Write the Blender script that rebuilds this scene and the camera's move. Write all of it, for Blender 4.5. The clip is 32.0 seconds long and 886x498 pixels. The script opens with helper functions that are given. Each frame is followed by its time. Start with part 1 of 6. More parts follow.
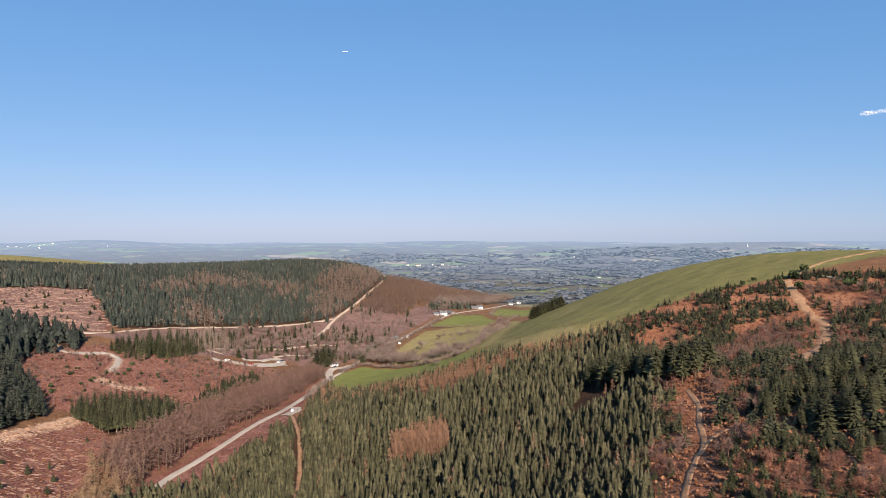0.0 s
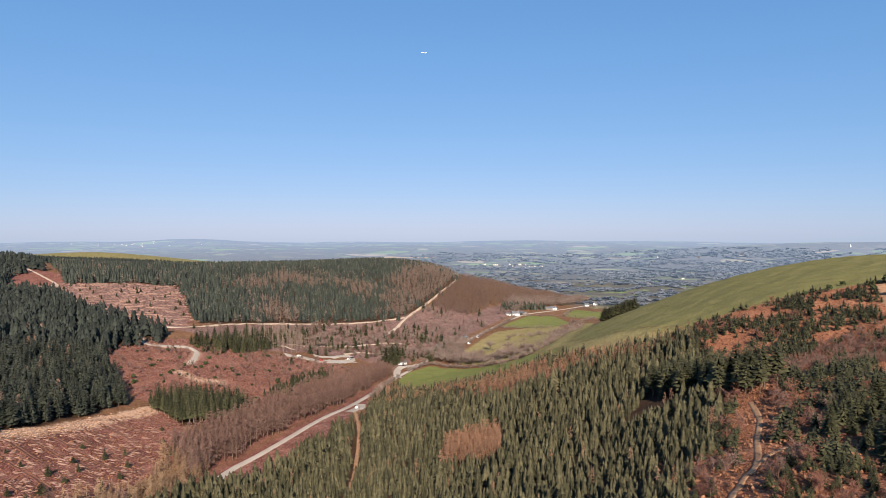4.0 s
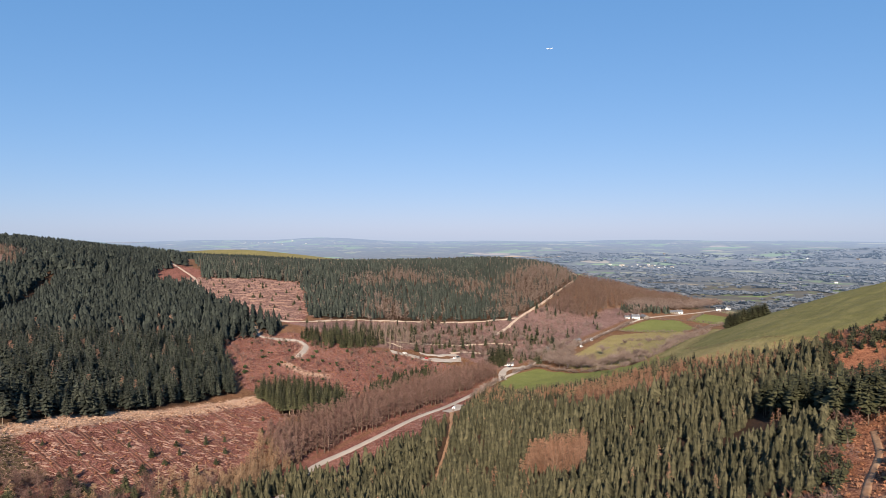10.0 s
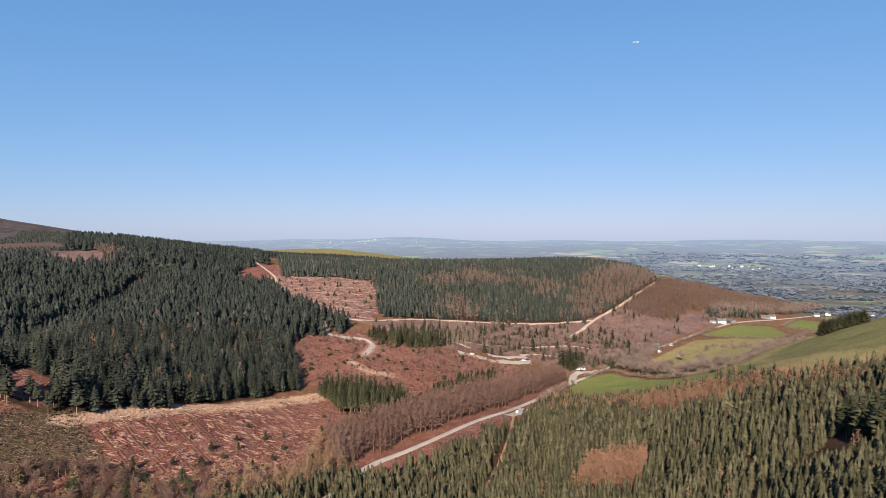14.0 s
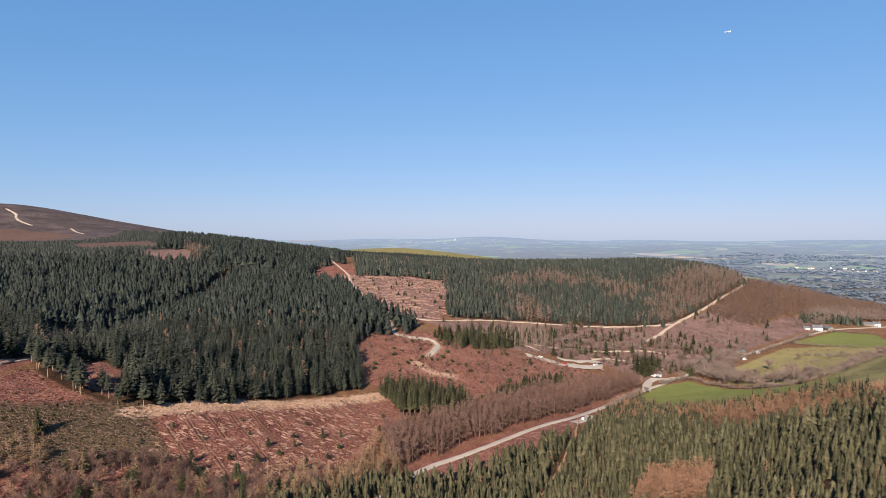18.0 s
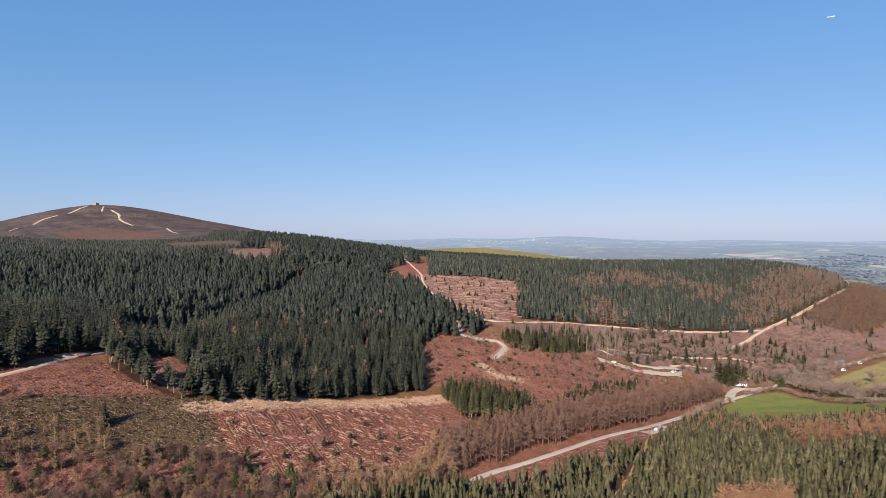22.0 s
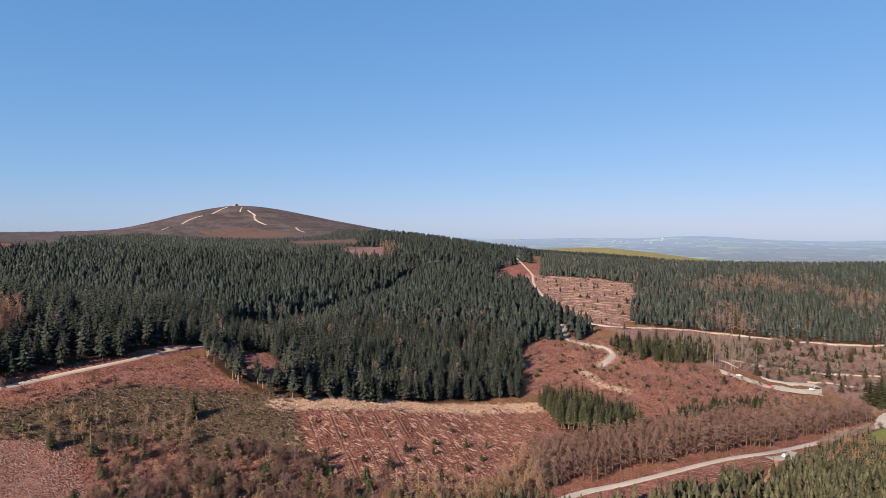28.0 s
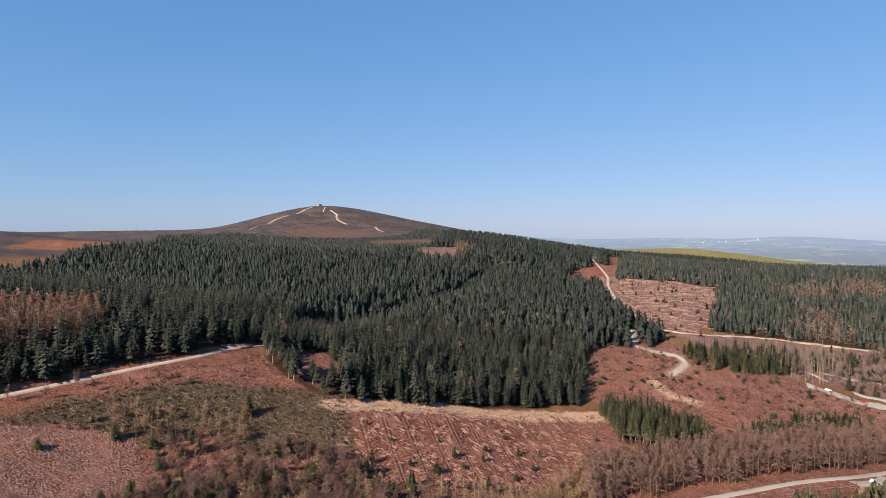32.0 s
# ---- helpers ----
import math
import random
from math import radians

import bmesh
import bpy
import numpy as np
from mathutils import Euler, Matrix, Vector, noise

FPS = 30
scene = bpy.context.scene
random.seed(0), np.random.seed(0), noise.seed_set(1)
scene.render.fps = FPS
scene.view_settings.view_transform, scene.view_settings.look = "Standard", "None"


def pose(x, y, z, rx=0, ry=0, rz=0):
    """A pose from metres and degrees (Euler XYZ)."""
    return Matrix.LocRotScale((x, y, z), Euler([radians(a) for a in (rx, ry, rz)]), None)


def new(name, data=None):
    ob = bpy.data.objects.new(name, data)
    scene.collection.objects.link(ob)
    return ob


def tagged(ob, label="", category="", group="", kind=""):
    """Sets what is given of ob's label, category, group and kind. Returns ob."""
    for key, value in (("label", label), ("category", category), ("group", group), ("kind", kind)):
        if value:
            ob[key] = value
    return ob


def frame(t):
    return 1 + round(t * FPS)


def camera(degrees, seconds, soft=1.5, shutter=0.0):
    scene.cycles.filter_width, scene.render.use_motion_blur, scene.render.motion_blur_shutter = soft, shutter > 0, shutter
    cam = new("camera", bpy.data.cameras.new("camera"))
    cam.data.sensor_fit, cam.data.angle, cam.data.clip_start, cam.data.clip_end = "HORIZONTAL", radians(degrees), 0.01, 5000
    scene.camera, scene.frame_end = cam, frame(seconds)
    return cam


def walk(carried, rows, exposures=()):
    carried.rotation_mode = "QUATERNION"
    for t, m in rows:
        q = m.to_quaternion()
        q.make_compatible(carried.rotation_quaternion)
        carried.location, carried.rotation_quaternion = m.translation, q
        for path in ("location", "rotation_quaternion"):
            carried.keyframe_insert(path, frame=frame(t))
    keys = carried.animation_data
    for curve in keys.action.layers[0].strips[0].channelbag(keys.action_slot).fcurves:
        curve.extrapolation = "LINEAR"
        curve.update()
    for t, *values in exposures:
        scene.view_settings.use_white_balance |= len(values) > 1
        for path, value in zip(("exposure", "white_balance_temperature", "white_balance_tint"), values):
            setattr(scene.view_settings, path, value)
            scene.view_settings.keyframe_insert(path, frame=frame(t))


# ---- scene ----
cam = camera(70.42, 32.0, soft=0.5)
# seconds, place in metres from the first eye, then heading to the left, pitch and roll in degrees
ROWS = [
    (0.0, 0.00, 0.00, 0.00, 0.000, -1.209, 0.108),
    (2.0, 5.81, 0.78, 0.54, 3.537, -1.244, 0.081),
    (4.0, 11.39, 3.51, 0.62, 7.271, -1.275, 0.062),
    (6.0, 16.93, 7.45, 0.51, 11.101, -1.303, 0.047),
    (8.0, 22.47, 12.08, 0.40, 14.958, -1.329, 0.036),
    (10.0, 27.92, 17.10, 0.36, 18.795, -1.353, 0.026),
    (12.0, 33.10, 22.35, 0.43, 22.589, -1.375, 0.017),
    (14.0, 37.78, 27.79, 0.57, 26.332, -1.395, 0.010),
    (16.0, 41.75, 33.46, 0.73, 30.030, -1.414, 0.003),
    (18.0, 44.81, 39.44, 0.85, 33.699, -1.431, -0.005),
    (20.0, 46.86, 45.83, 0.87, 37.357, -1.448, -0.014),
    (22.0, 47.93, 52.67, 0.79, 41.026, -1.465, -0.026),
    (24.0, 48.19, 59.94, 0.63, 44.720, -1.485, -0.044),
    (26.0, 48.04, 67.54, 0.49, 48.449, -1.510, -0.072),
    (28.0, 48.13, 75.17, 0.57, 52.209, -1.543, -0.113),
    (30.0, 49.38, 82.39, 1.17, 55.979, -1.590, -0.174),
    (32.0, 53.06, 88.50, 2.73, 59.720, -1.655, -0.262),
]
walk(cam, [(t, pose(x, y, z, 90 + pitch, roll, yaw)) for t, x, y, z, yaw, pitch, roll in ROWS], exposures=[(0.0, 1.15), (32.0, 1.15)])

# ---- world and sun ----
SUN_TO = Vector((0.242, -0.97, 0.0)).normalized()
SUN_ELEVATION = radians(31)
world = bpy.data.worlds.new("sky")
scene.world = world
world.use_nodes = True
wn = world.node_tree
sky = wn.nodes.new("ShaderNodeTexSky")
sky.sky_type = "NISHITA"
sky.sun_disc = False
sky.sun_elevation = SUN_ELEVATION
sky.sun_rotation = math.atan2(SUN_TO.x, SUN_TO.y)
sky.altitude = 350
sky.air_density, sky.dust_density, sky.ozone_density = 1.0, 0.25, 2.3
bands, joined = wn.nodes.new("ShaderNodeSeparateColor"), wn.nodes.new("ShaderNodeCombineColor")
wn.links.new(sky.outputs[0], bands.inputs[0])
# the clear spring air: less red overhead, more blue all over
for i, (gain, power) in enumerate(((1.02, 0.745), (2.05, 0.50), (3.62, 0.41))):
    p, g = wn.nodes.new("ShaderNodeMath"), wn.nodes.new("ShaderNodeMath")
    p.operation, g.operation = "POWER", "MULTIPLY"
    p.inputs[1].default_value, g.inputs[1].default_value = power, gain
    wn.links.new(bands.outputs[i], p.inputs[0])
    wn.links.new(p.outputs[0], g.inputs[0])
    wn.links.new(g.outputs[0], joined.inputs[i])
wn.links.new(joined.outputs[0], wn.nodes["Background"].inputs[0])
wn.nodes["Background"].inputs[1].default_value = 0.0459

sun = new("sun", bpy.data.lights.new("sun", "SUN"))
sun.data.energy, sun.data.angle, sun.data.color = 5.0, radians(0.53), (1.0, 0.88, 0.74)
sun_dir = Vector((SUN_TO.x * math.cos(SUN_ELEVATION), SUN_TO.y * math.cos(SUN_ELEVATION), math.sin(SUN_ELEVATION)))
sun.matrix_world = Matrix.Translation((250, -970, 600)) @ sun_dir.to_track_quat("Z", "Y").to_matrix().to_4x4()


# ---- materials ----
def material(name, rough=0.85, spec=0.25):
    m = bpy.data.materials.new(name)
    m.use_nodes = True
    nt = m.node_tree
    b = nt.nodes["Principled BSDF"]
    b.inputs["Roughness"].default_value = rough
    b.inputs["Specular IOR Level"].default_value = spec
    return m, nt, b


def position(nt):
    return nt.nodes.new("ShaderNodeNewGeometry").outputs["Position"]


def noise_at(nt, scale, detail=3.0, rough=0.55, vec=None):
    n = nt.nodes.new("ShaderNodeTexNoise")
    n.inputs["Scale"].default_value, n.inputs["Detail"].default_value, n.inputs["Roughness"].default_value = scale, detail, rough
    nt.links.new(vec or position(nt), n.inputs["Vector"])
    return n.outputs["Fac"]


def ramp(nt, fac, *stops):
    r = nt.nodes.new("ShaderNodeValToRGB")
    e = r.color_ramp.elements
    while len(e) < len(stops):
        e.new(0.5)
    for el, (p, c) in zip(e, stops):
        el.position, el.color = p, (*c, 1)
    nt.links.new(fac, r.inputs[0])
    return r.outputs[0]


def mix(nt, fac, a, b, blend="MIX"):
    n = nt.nodes.new("ShaderNodeMix")
    n.data_type, n.blend_type = "RGBA", blend
    for sock, v in ((n.inputs[0], fac), (n.inputs[6], a), (n.inputs[7], b)):
        if isinstance(v, (int, float)):
            sock.default_value = v
        elif isinstance(v, tuple):
            sock.default_value = (*v, 1)
        else:
            nt.links.new(v, sock)
    return n.outputs[2]


def maths(nt, op, a, b=0.0, clamp=False):
    n = nt.nodes.new("ShaderNodeMath")
    n.operation, n.use_clamp = op, clamp
    for sock, v in ((n.inputs[0], a), (n.inputs[1], b)):
        if isinstance(v, (int, float)):
            sock.default_value = v
        else:
            nt.links.new(v, sock)
    return n.outputs[0]


def bump(nt, b, height, strength=0.4, distance=0.3):
    n = nt.nodes.new("ShaderNodeBump")
    n.inputs["Strength"].default_value, n.inputs["Distance"].default_value = strength, distance
    nt.links.new(height, n.inputs["Height"])
    nt.links.new(n.outputs[0], b.inputs["Normal"])


def speckled(name, dark, mid, light, scale=0.6, fine=6.0, rough=0.85, spec=0.2, relief=0.3):
    """A surface with broad stains and fine grain between three tones."""
    m, nt, b = material(name, rough, spec)
    a, f = noise_at(nt, scale, 4), noise_at(nt, fine, 3)
    c = ramp(nt, a, (0.3, dark), (0.5, mid), (0.72, light))
    c = mix(nt, 0.35, c, ramp(nt, f, (0.3, dark), (0.7, light)))
    nt.links.new(c, b.inputs["Base Color"])
    bump(nt, b, f, relief, 0.5 / fine)
    return m


def foliage(name, tones, broad=0.03, needle=5.0):
    """Crowns: stand to stand, tree to tree and spray to spray variation."""
    m, nt, b = material(name, 0.75, 0.15)
    dark, mid, light = tones
    own = nt.nodes.new("ShaderNodeAttribute")
    own.attribute_name = "tone"
    each = maths(nt, "FRACT", maths(nt, "ADD", own.outputs["Fac"], nt.nodes.new("ShaderNodeObjectInfo").outputs["Random"]))
    c = ramp(nt, each, (0.0, dark), (0.5, mid), (1.0, light))
    c = mix(nt, 0.2, c, ramp(nt, noise_at(nt, broad, 2), (0.35, dark), (0.65, light)))
    isl = nt.nodes.new("ShaderNodeNewGeometry").outputs["Random Per Island"]
    c = mix(nt, 0.42, c, ramp(nt, isl, (0.0, dark), (0.6, mid), (1.0, light)))
    c = mix(nt, 0.15, c, ramp(nt, noise_at(nt, needle, 2), (0.3, dark), (0.7, light)))
    nt.links.new(c, b.inputs["Base Color"])
    return m


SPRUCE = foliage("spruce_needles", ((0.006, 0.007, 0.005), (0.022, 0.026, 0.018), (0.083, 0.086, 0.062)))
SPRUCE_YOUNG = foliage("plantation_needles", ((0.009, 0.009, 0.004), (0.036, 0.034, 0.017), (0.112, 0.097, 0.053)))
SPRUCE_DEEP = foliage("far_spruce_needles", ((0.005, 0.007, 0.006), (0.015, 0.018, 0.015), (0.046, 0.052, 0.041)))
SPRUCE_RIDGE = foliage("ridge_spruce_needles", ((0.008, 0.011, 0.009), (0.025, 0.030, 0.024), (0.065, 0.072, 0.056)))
# lighter, warmer copy of the needles with sunlight put into the colour
SPRUCE_WARM = foliage("spruce_needles_painted_sun", ((0.012, 0.012, 0.006), (0.053, 0.048, 0.023), (0.192, 0.162, 0.084)))
PINE = foliage("pine_needles", ((0.008, 0.009, 0.004), (0.032, 0.032, 0.015), (0.104, 0.098, 0.048)))
GORSE = foliage("bush_leaves", ((0.015, 0.025, 0.010), (0.030, 0.043, 0.016), (0.066, 0.075, 0.028)))
LARCH = foliage("bare_larch_twigs", ((0.133, 0.068, 0.047), (0.225, 0.123, 0.083), (0.322, 0.197, 0.138)))
LARCH_TAN = foliage("young_larch_twigs", ((0.095, 0.055, 0.032), (0.195, 0.120, 0.070), (0.32, 0.21, 0.128)))
LARCH_GREY = foliage("bare_larch_row_twigs", ((0.077, 0.039, 0.030), (0.134, 0.074, 0.058), (0.215, 0.133, 0.106)))
BIRCH = foliage("bare_birch_twigs", ((0.055, 0.027, 0.021), (0.114, 0.063, 0.051), (0.214, 0.135, 0.110)))
OAK = foliage("bare_oak_twigs", ((0.091, 0.062, 0.050), (0.163, 0.115, 0.094), (0.247, 0.187, 0.159)))
PURPLE = foliage("reddish_birch_twigs", ((0.085, 0.033, 0.024), (0.151, 0.064, 0.044), (0.235, 0.117, 0.082)))
LARCH_NEAR = foliage("orange_larch_twigs", ((0.117, 0.055, 0.031), (0.205, 0.106, 0.064), (0.300, 0.173, 0.112)))
BRACKEN = foliage("dead_bracken", ((0.108, 0.039, 0.019), (0.208, 0.087, 0.045), (0.329, 0.174, 0.102)))
LARCH_DARK = foliage("dim_larch_twigs", ((0.069, 0.038, 0.029), (0.124, 0.073, 0.055), (0.190, 0.120, 0.092)))
BARK = speckled("bark", (0.050, 0.033, 0.023), (0.109, 0.074, 0.050), (0.184, 0.137, 0.098), 1.2, 8.0)
# shade between the boughs as a near-black colour
INNER_SHADE = speckled("painted_inner_shade", (0.004, 0.004, 0.004), (0.006, 0.008, 0.004), (0.010, 0.011, 0.007), 1.2, 8.0)
BARK_PALE = speckled("pale_dead_bark", (0.138, 0.093, 0.061), (0.226, 0.168, 0.116), (0.326, 0.261, 0.196), 1.2, 8.0)
LOGWOOD = speckled("cut_logs", (0.144, 0.077, 0.058), (0.236, 0.139, 0.106), (0.318, 0.211, 0.166), 0.8, 5.0)
BRASH = speckled("weathered_brash", (0.092, 0.047, 0.036), (0.189, 0.109, 0.089), (0.327, 0.227, 0.200), 0.5, 5.0)
TRACK = speckled("track_gravel", (0.270, 0.190, 0.132), (0.370, 0.281, 0.208), (0.454, 0.374, 0.293), 0.12, 2.5)
TARMAC = speckled("worn_road_surface", (0.235, 0.190, 0.152), (0.309, 0.259, 0.214), (0.388, 0.336, 0.282), 0.06, 3.0)
SAND = speckled("trodden_earth", (0.172, 0.080, 0.038), (0.272, 0.147, 0.078), (0.371, 0.232, 0.136), 0.35, 3.0)
RENDER_WHITE = speckled("white_render", (0.466, 0.458, 0.437), (0.551, 0.543, 0.521), (0.600, 0.593, 0.578), 0.5, 4.0)
SLATE = speckled("slate_roof", (0.058, 0.058, 0.065), (0.100, 0.100, 0.108), (0.166, 0.166, 0.175), 0.4, 4.0, 0.6)
STONE = speckled("weathered_stone", (0.108, 0.091, 0.078), (0.192, 0.166, 0.140), (0.300, 0.265, 0.231), 0.5, 3.0)


# ---- the lie of the land ----
# hills and hollows: place, reach and height against the base level, in metres
BASE = -95.0
NEAR_FORMS = [
    (50, 120, 70, 15.1), (100, 0, 70, -4.5), (-100, 50, 220, -10.3), (-100, 50, 70, 7.1),
    (100, 140, 70, 1.3), (0, 180, 220, -21.0), (0, 180, 70, -11.8), (20, 210, 70, 7.1),
    (-60, 200, 70, 17.1), (-180, 70, 70, -12.4), (-50, 230, 100, -24.6), (110, 230, 70, 19.1),
    (-180, 120, 100, -28.0), (-200, 0, 100, -20.4), (-220, 60, 100, 26.4), (0, 290, 100, 6.9),
    (100, 290, 100, -14.3), (-130, 290, 100, -20.4), (300, 150, 150, -5.9), (-260, 170, 100, 11.6),
    (0, -300, 330, -26.6), (110, 380, 100, 10.5),
]
MIDDLE_FORMS = [
    (-110, 420, 330, -30.4), (-110, 420, 100, -17.6), (220, 390, 100, 4.8), (-230, 360, 100, -13.0),
    (-400, 0, 150, 6.4), (-220, 420, 150, 15.3), (-390, 310, 150, -9.1), (-100, 550, 150, -33.9),
    (500, 300, 150, 13.2), (160, 580, 150, 13.4), (-550, 70, 150, -13.0), (-420, 410, 150, 2.2),
    (330, 530, 220, 28.5), (-240, 620, 150, 7.2), (290, 620, 150, 14.3), (-40, 760, 220, -29.2),
    (-590, 480, 220, -12.7), (800, 0, 800, 80.0), (-420, 700, 220, -4.8), (-120, 910, 220, -8.4),
    (-370, 890, 220, 23.0), (-790, 580, 220, 15.7),
]
FAR_FORMS = [
    (-940, 210, 220, -10.2), (-1000, 0, 220, 21.3), (0, -1000, 1300, 81.9), (-800, -600, 500, 51.7),
    (-250, 1050, 220, 12.9), (60, 1100, 220, -23.6), (350, 1100, 500, -23.6), (-160, 1170, 220, 43.2),
    (-810, 990, 500, 25.6), (900, -900, 500, 38.4), (1200, 900, 330, -23.7), (20, 1510, 330, -13.3),
    (-1540, 220, 500, -1.1), (-1600, 650, 330, -22.7), (1800, 300, 330, 14.7), 
    (-2000, -500, 500, 56.8), (-1940, 890, 500, 74.4), (-2160, 470, 500, -2.2), (-2160, 470, 1300, 104.3),
    (440, 2250, 1300, -36.7), (-1500, 2300, 1300, -9.6),
]
# the heather summit stands steeper than the rest
SUMMIT_FORMS = [(-2026, 811, 230, 26.0), (-2160, 470, 260, -26.0), (-1960, 1090, 260, -6.0), (-1950, -150, 420, -42.0), (-1860, 310, 260, -17.0)]
# the long wooded ridge between the valley and the plain, and the bald hill behind it
RIDGE_FORMS = [
    (-1300, 860, 220, 10.3), (-1300, 1240, 220, -4.1), (-1300, 1430, 220, -0.9), (-1110, 860, 220, 6.0), (-1110, 1050, 220, 2.4), (-1110, 1240, 220, -2.8),
    (-1110, 1430, 220, 0.7), (-920, 860, 220, 2.0), (-920, 1050, 220, -8.5), (-920, 1240, 220, -1.5), (-920, 1430, 220, 6.2), (-730, 860, 220, 2.1),
    (-730, 1050, 220, -2.1), (-730, 1240, 220, 1.6), (-730, 1430, 220, 4.1), (-540, 860, 220, -0.4), (-540, 1050, 220, -6.8), (-540, 1240, 220, -2.3),
    (-540, 1430, 220, 1.8), (-350, 860, 220, 2.1), (-350, 1050, 220, -5.3), (-350, 1240, 220, 1.8), (-350, 1430, 220, 2.9), (-160, 860, 220, -0.4),
    (-160, 1050, 220, 1.1), (-160, 1240, 220, 1.1), (-160, 1430, 220, 2.0),
]
BALD_FORMS = [(-1330, 1760, 190, 22.0), (-1180, 1860, 200, 17.0), (-1020, 1960, 190, 6.0)]
# a wooded gully between the two western slopes
GULLY = [(-262, 172), (-316, 215), (-410, 288), (-475, 361), (-525, 429), (-580, 486), (-640, 560)]
# low rises on the far plain
FAR_RISES = [(1300, 3250, 420, 42.0), (1750, 3050, 350, 38.0), (-2280, 4000, 330, 24.0), (450, 3300, 300, 10.0), (-700, 3500, 500, 8.0)]
FORMS = np.array(NEAR_FORMS + MIDDLE_FORMS + FAR_FORMS + SUMMIT_FORMS + RIDGE_FORMS + BALD_FORMS, float)
MID = (20.0, 40.0)


def land(x, y):
    """Height of the ground."""
    x, y = np.asarray(x, float), np.asarray(y, float)
    z = np.full(x.shape, BASE)
    for cx, cy, r, h in FORMS:
        z = z + h * np.exp(-((x - cx) ** 2 + (y - cy) ** 2) / r ** 2)
    # the gully
    g = np.full(x.shape, 1e9)
    for (ax, ay), (bx, by) in zip(GULLY, GULLY[1:]):
        t = np.clip(((x - ax) * (bx - ax) + (y - ay) * (by - ay)) / ((bx - ax) ** 2 + (by - ay) ** 2), 0, 1)
        g = np.minimum(g, np.hypot(x - ax - t * (bx - ax), y - ay - t * (by - ay)))
    z = z - 9.0 * np.exp(-(g / 26.0) ** 2) * np.clip((-x - 255) / 60, 0, 1)
    # hummocks, levelled under the road and the forest track
    level = np.clip((np.minimum(beside(MAIN_ROAD, x, y), beside(WEST_TRACK, x, y)) - 5) / 22, 0.04, 1)
    z = z + 0.5 * level * np.sin(x * 0.21 + 1.3 * np.sin(y * 0.13)) * np.sin(y * 0.19 + 1.1 * np.sin(x * 0.11))
    z = z + 0.25 * level * np.sin(x * 0.55 + 2.0 * np.sin(y * 0.31)) * np.sin(y * 0.49 + 1.7 * np.sin(x * 0.37))
    # the plain beyond the hills lifts to the horizon
    d = np.hypot(x - MID[0], y - MID[1])
    far = np.clip((d - 2500) / 2200, 0, 1)
    swell = 9 * np.sin(x * 0.0021 + 1.0) * np.sin(y * 0.0017 + 0.4) + 5 * np.sin(x * 0.0052 + y * 0.003)
    plain = -128 + 78 * far ** 0.8 + swell * (0.3 + 0.6 * far)
    for cx, cy, r, h in FAR_RISES:
        plain = plain + h * np.exp(-((x - cx) ** 2 + (y - cy) ** 2) / r ** 2)
    w = np.clip((d - 2350) / 500, 0, 1)
    w = w * w * (3 - 2 * w)
    return z * (1 - w) + plain * w


def land1(x, y):
    return float(land(np.array([x]), np.array([y]))[0])


def inside(poly, x, y):
    """Signed distance to a closed plan outline, positive inside."""
    x, y = np.asarray(x, float), np.asarray(y, float)
    best, odd = np.full(x.shape, 1e9), np.zeros(x.shape, bool)
    n = len(poly)
    for i in range(n):
        (ax, ay), (bx, by) = poly[i], poly[(i + 1) % n]
        ex, ey = bx - ax, by - ay
        t = np.clip(((x - ax) * ex + (y - ay) * ey) / (ex * ex + ey * ey + 1e-9), 0, 1)
        best = np.minimum(best, np.hypot(x - ax - t * ex, y - ay - t * ey))
        if ay != by:
            cross = ((ay > y) != (by > y)) & (x < ex * (y - ay) / ey + ax)
            odd ^= cross
    return np.where(odd, best, -best)


def beside(line, x, y):
    """Distance to a plan line."""
    x, y = np.asarray(x, float), np.asarray(y, float)
    best = np.full(x.shape, 1e9)
    for (ax, ay), (bx, by) in zip(line, line[1:]):
        ex, ey = bx - ax, by - ay
        t = np.clip(((x - ax) * ex + (y - ay) * ey) / (ex * ex + ey * ey + 1e-9), 0, 1)
        best = np.minimum(best, np.hypot(x - ax - t * ex, y - ay - t * ey))
    return best


# ---- plan: lines ----
MAIN_ROAD = [(-110, -60), (-92, 60), (-92, 140), (-102, 190), (-116, 235), (-126, 265), (-129, 289), (-125, 315), (-119, 349), (-114, 388), (-109, 426), (-106, 489), (-103, 555),
             (-97, 592), (-88, 632), (-66, 695), (-46, 775), (-28, 842), (-8, 905), (14, 965), (60, 1060), (110, 1180), (180, 1330)]
NORTH_TRACK = [(-760, 850), (-620, 740), (-537, 678), (-494, 637), (-431, 584), (-360, 527), (-315, 498), (-289, 502), (-277, 528), (-264, 579), (-241, 622), (-219, 659),
               (-183, 719), (-163, 760), (-141, 806)]
EAST_TRACK = [(-146, 700), (-141, 743), (-140, 794), (-136, 844), (-126, 913), (-115, 993), (-105, 1068), (-103, 1120), (-112, 1165), (-140, 1210)]
BEND_TRACK = [(-300, 470), (-270, 440), (-256, 444), (-244, 455), (-234, 450), (-228, 436), (-225, 424)]
WEST_TRACK = [(-190, -60), (-215, 20), (-228, 62), (-236, 86), (-244, 110), (-252.5, 135), (-262, 154), (-273, 172), (-290, 198)]
CAR_PARK = [(-195, 528), (-185, 537), (-174, 546), (-162, 562), (-150, 587)]
CAR_PARK_B = [(-180, 560), (-168, 575), (-158, 600), (-150, 587)]
YARD_LANE = [(-101, 560), (-107, 585), (-106, 604), (-97, 612), (-92, 622)]
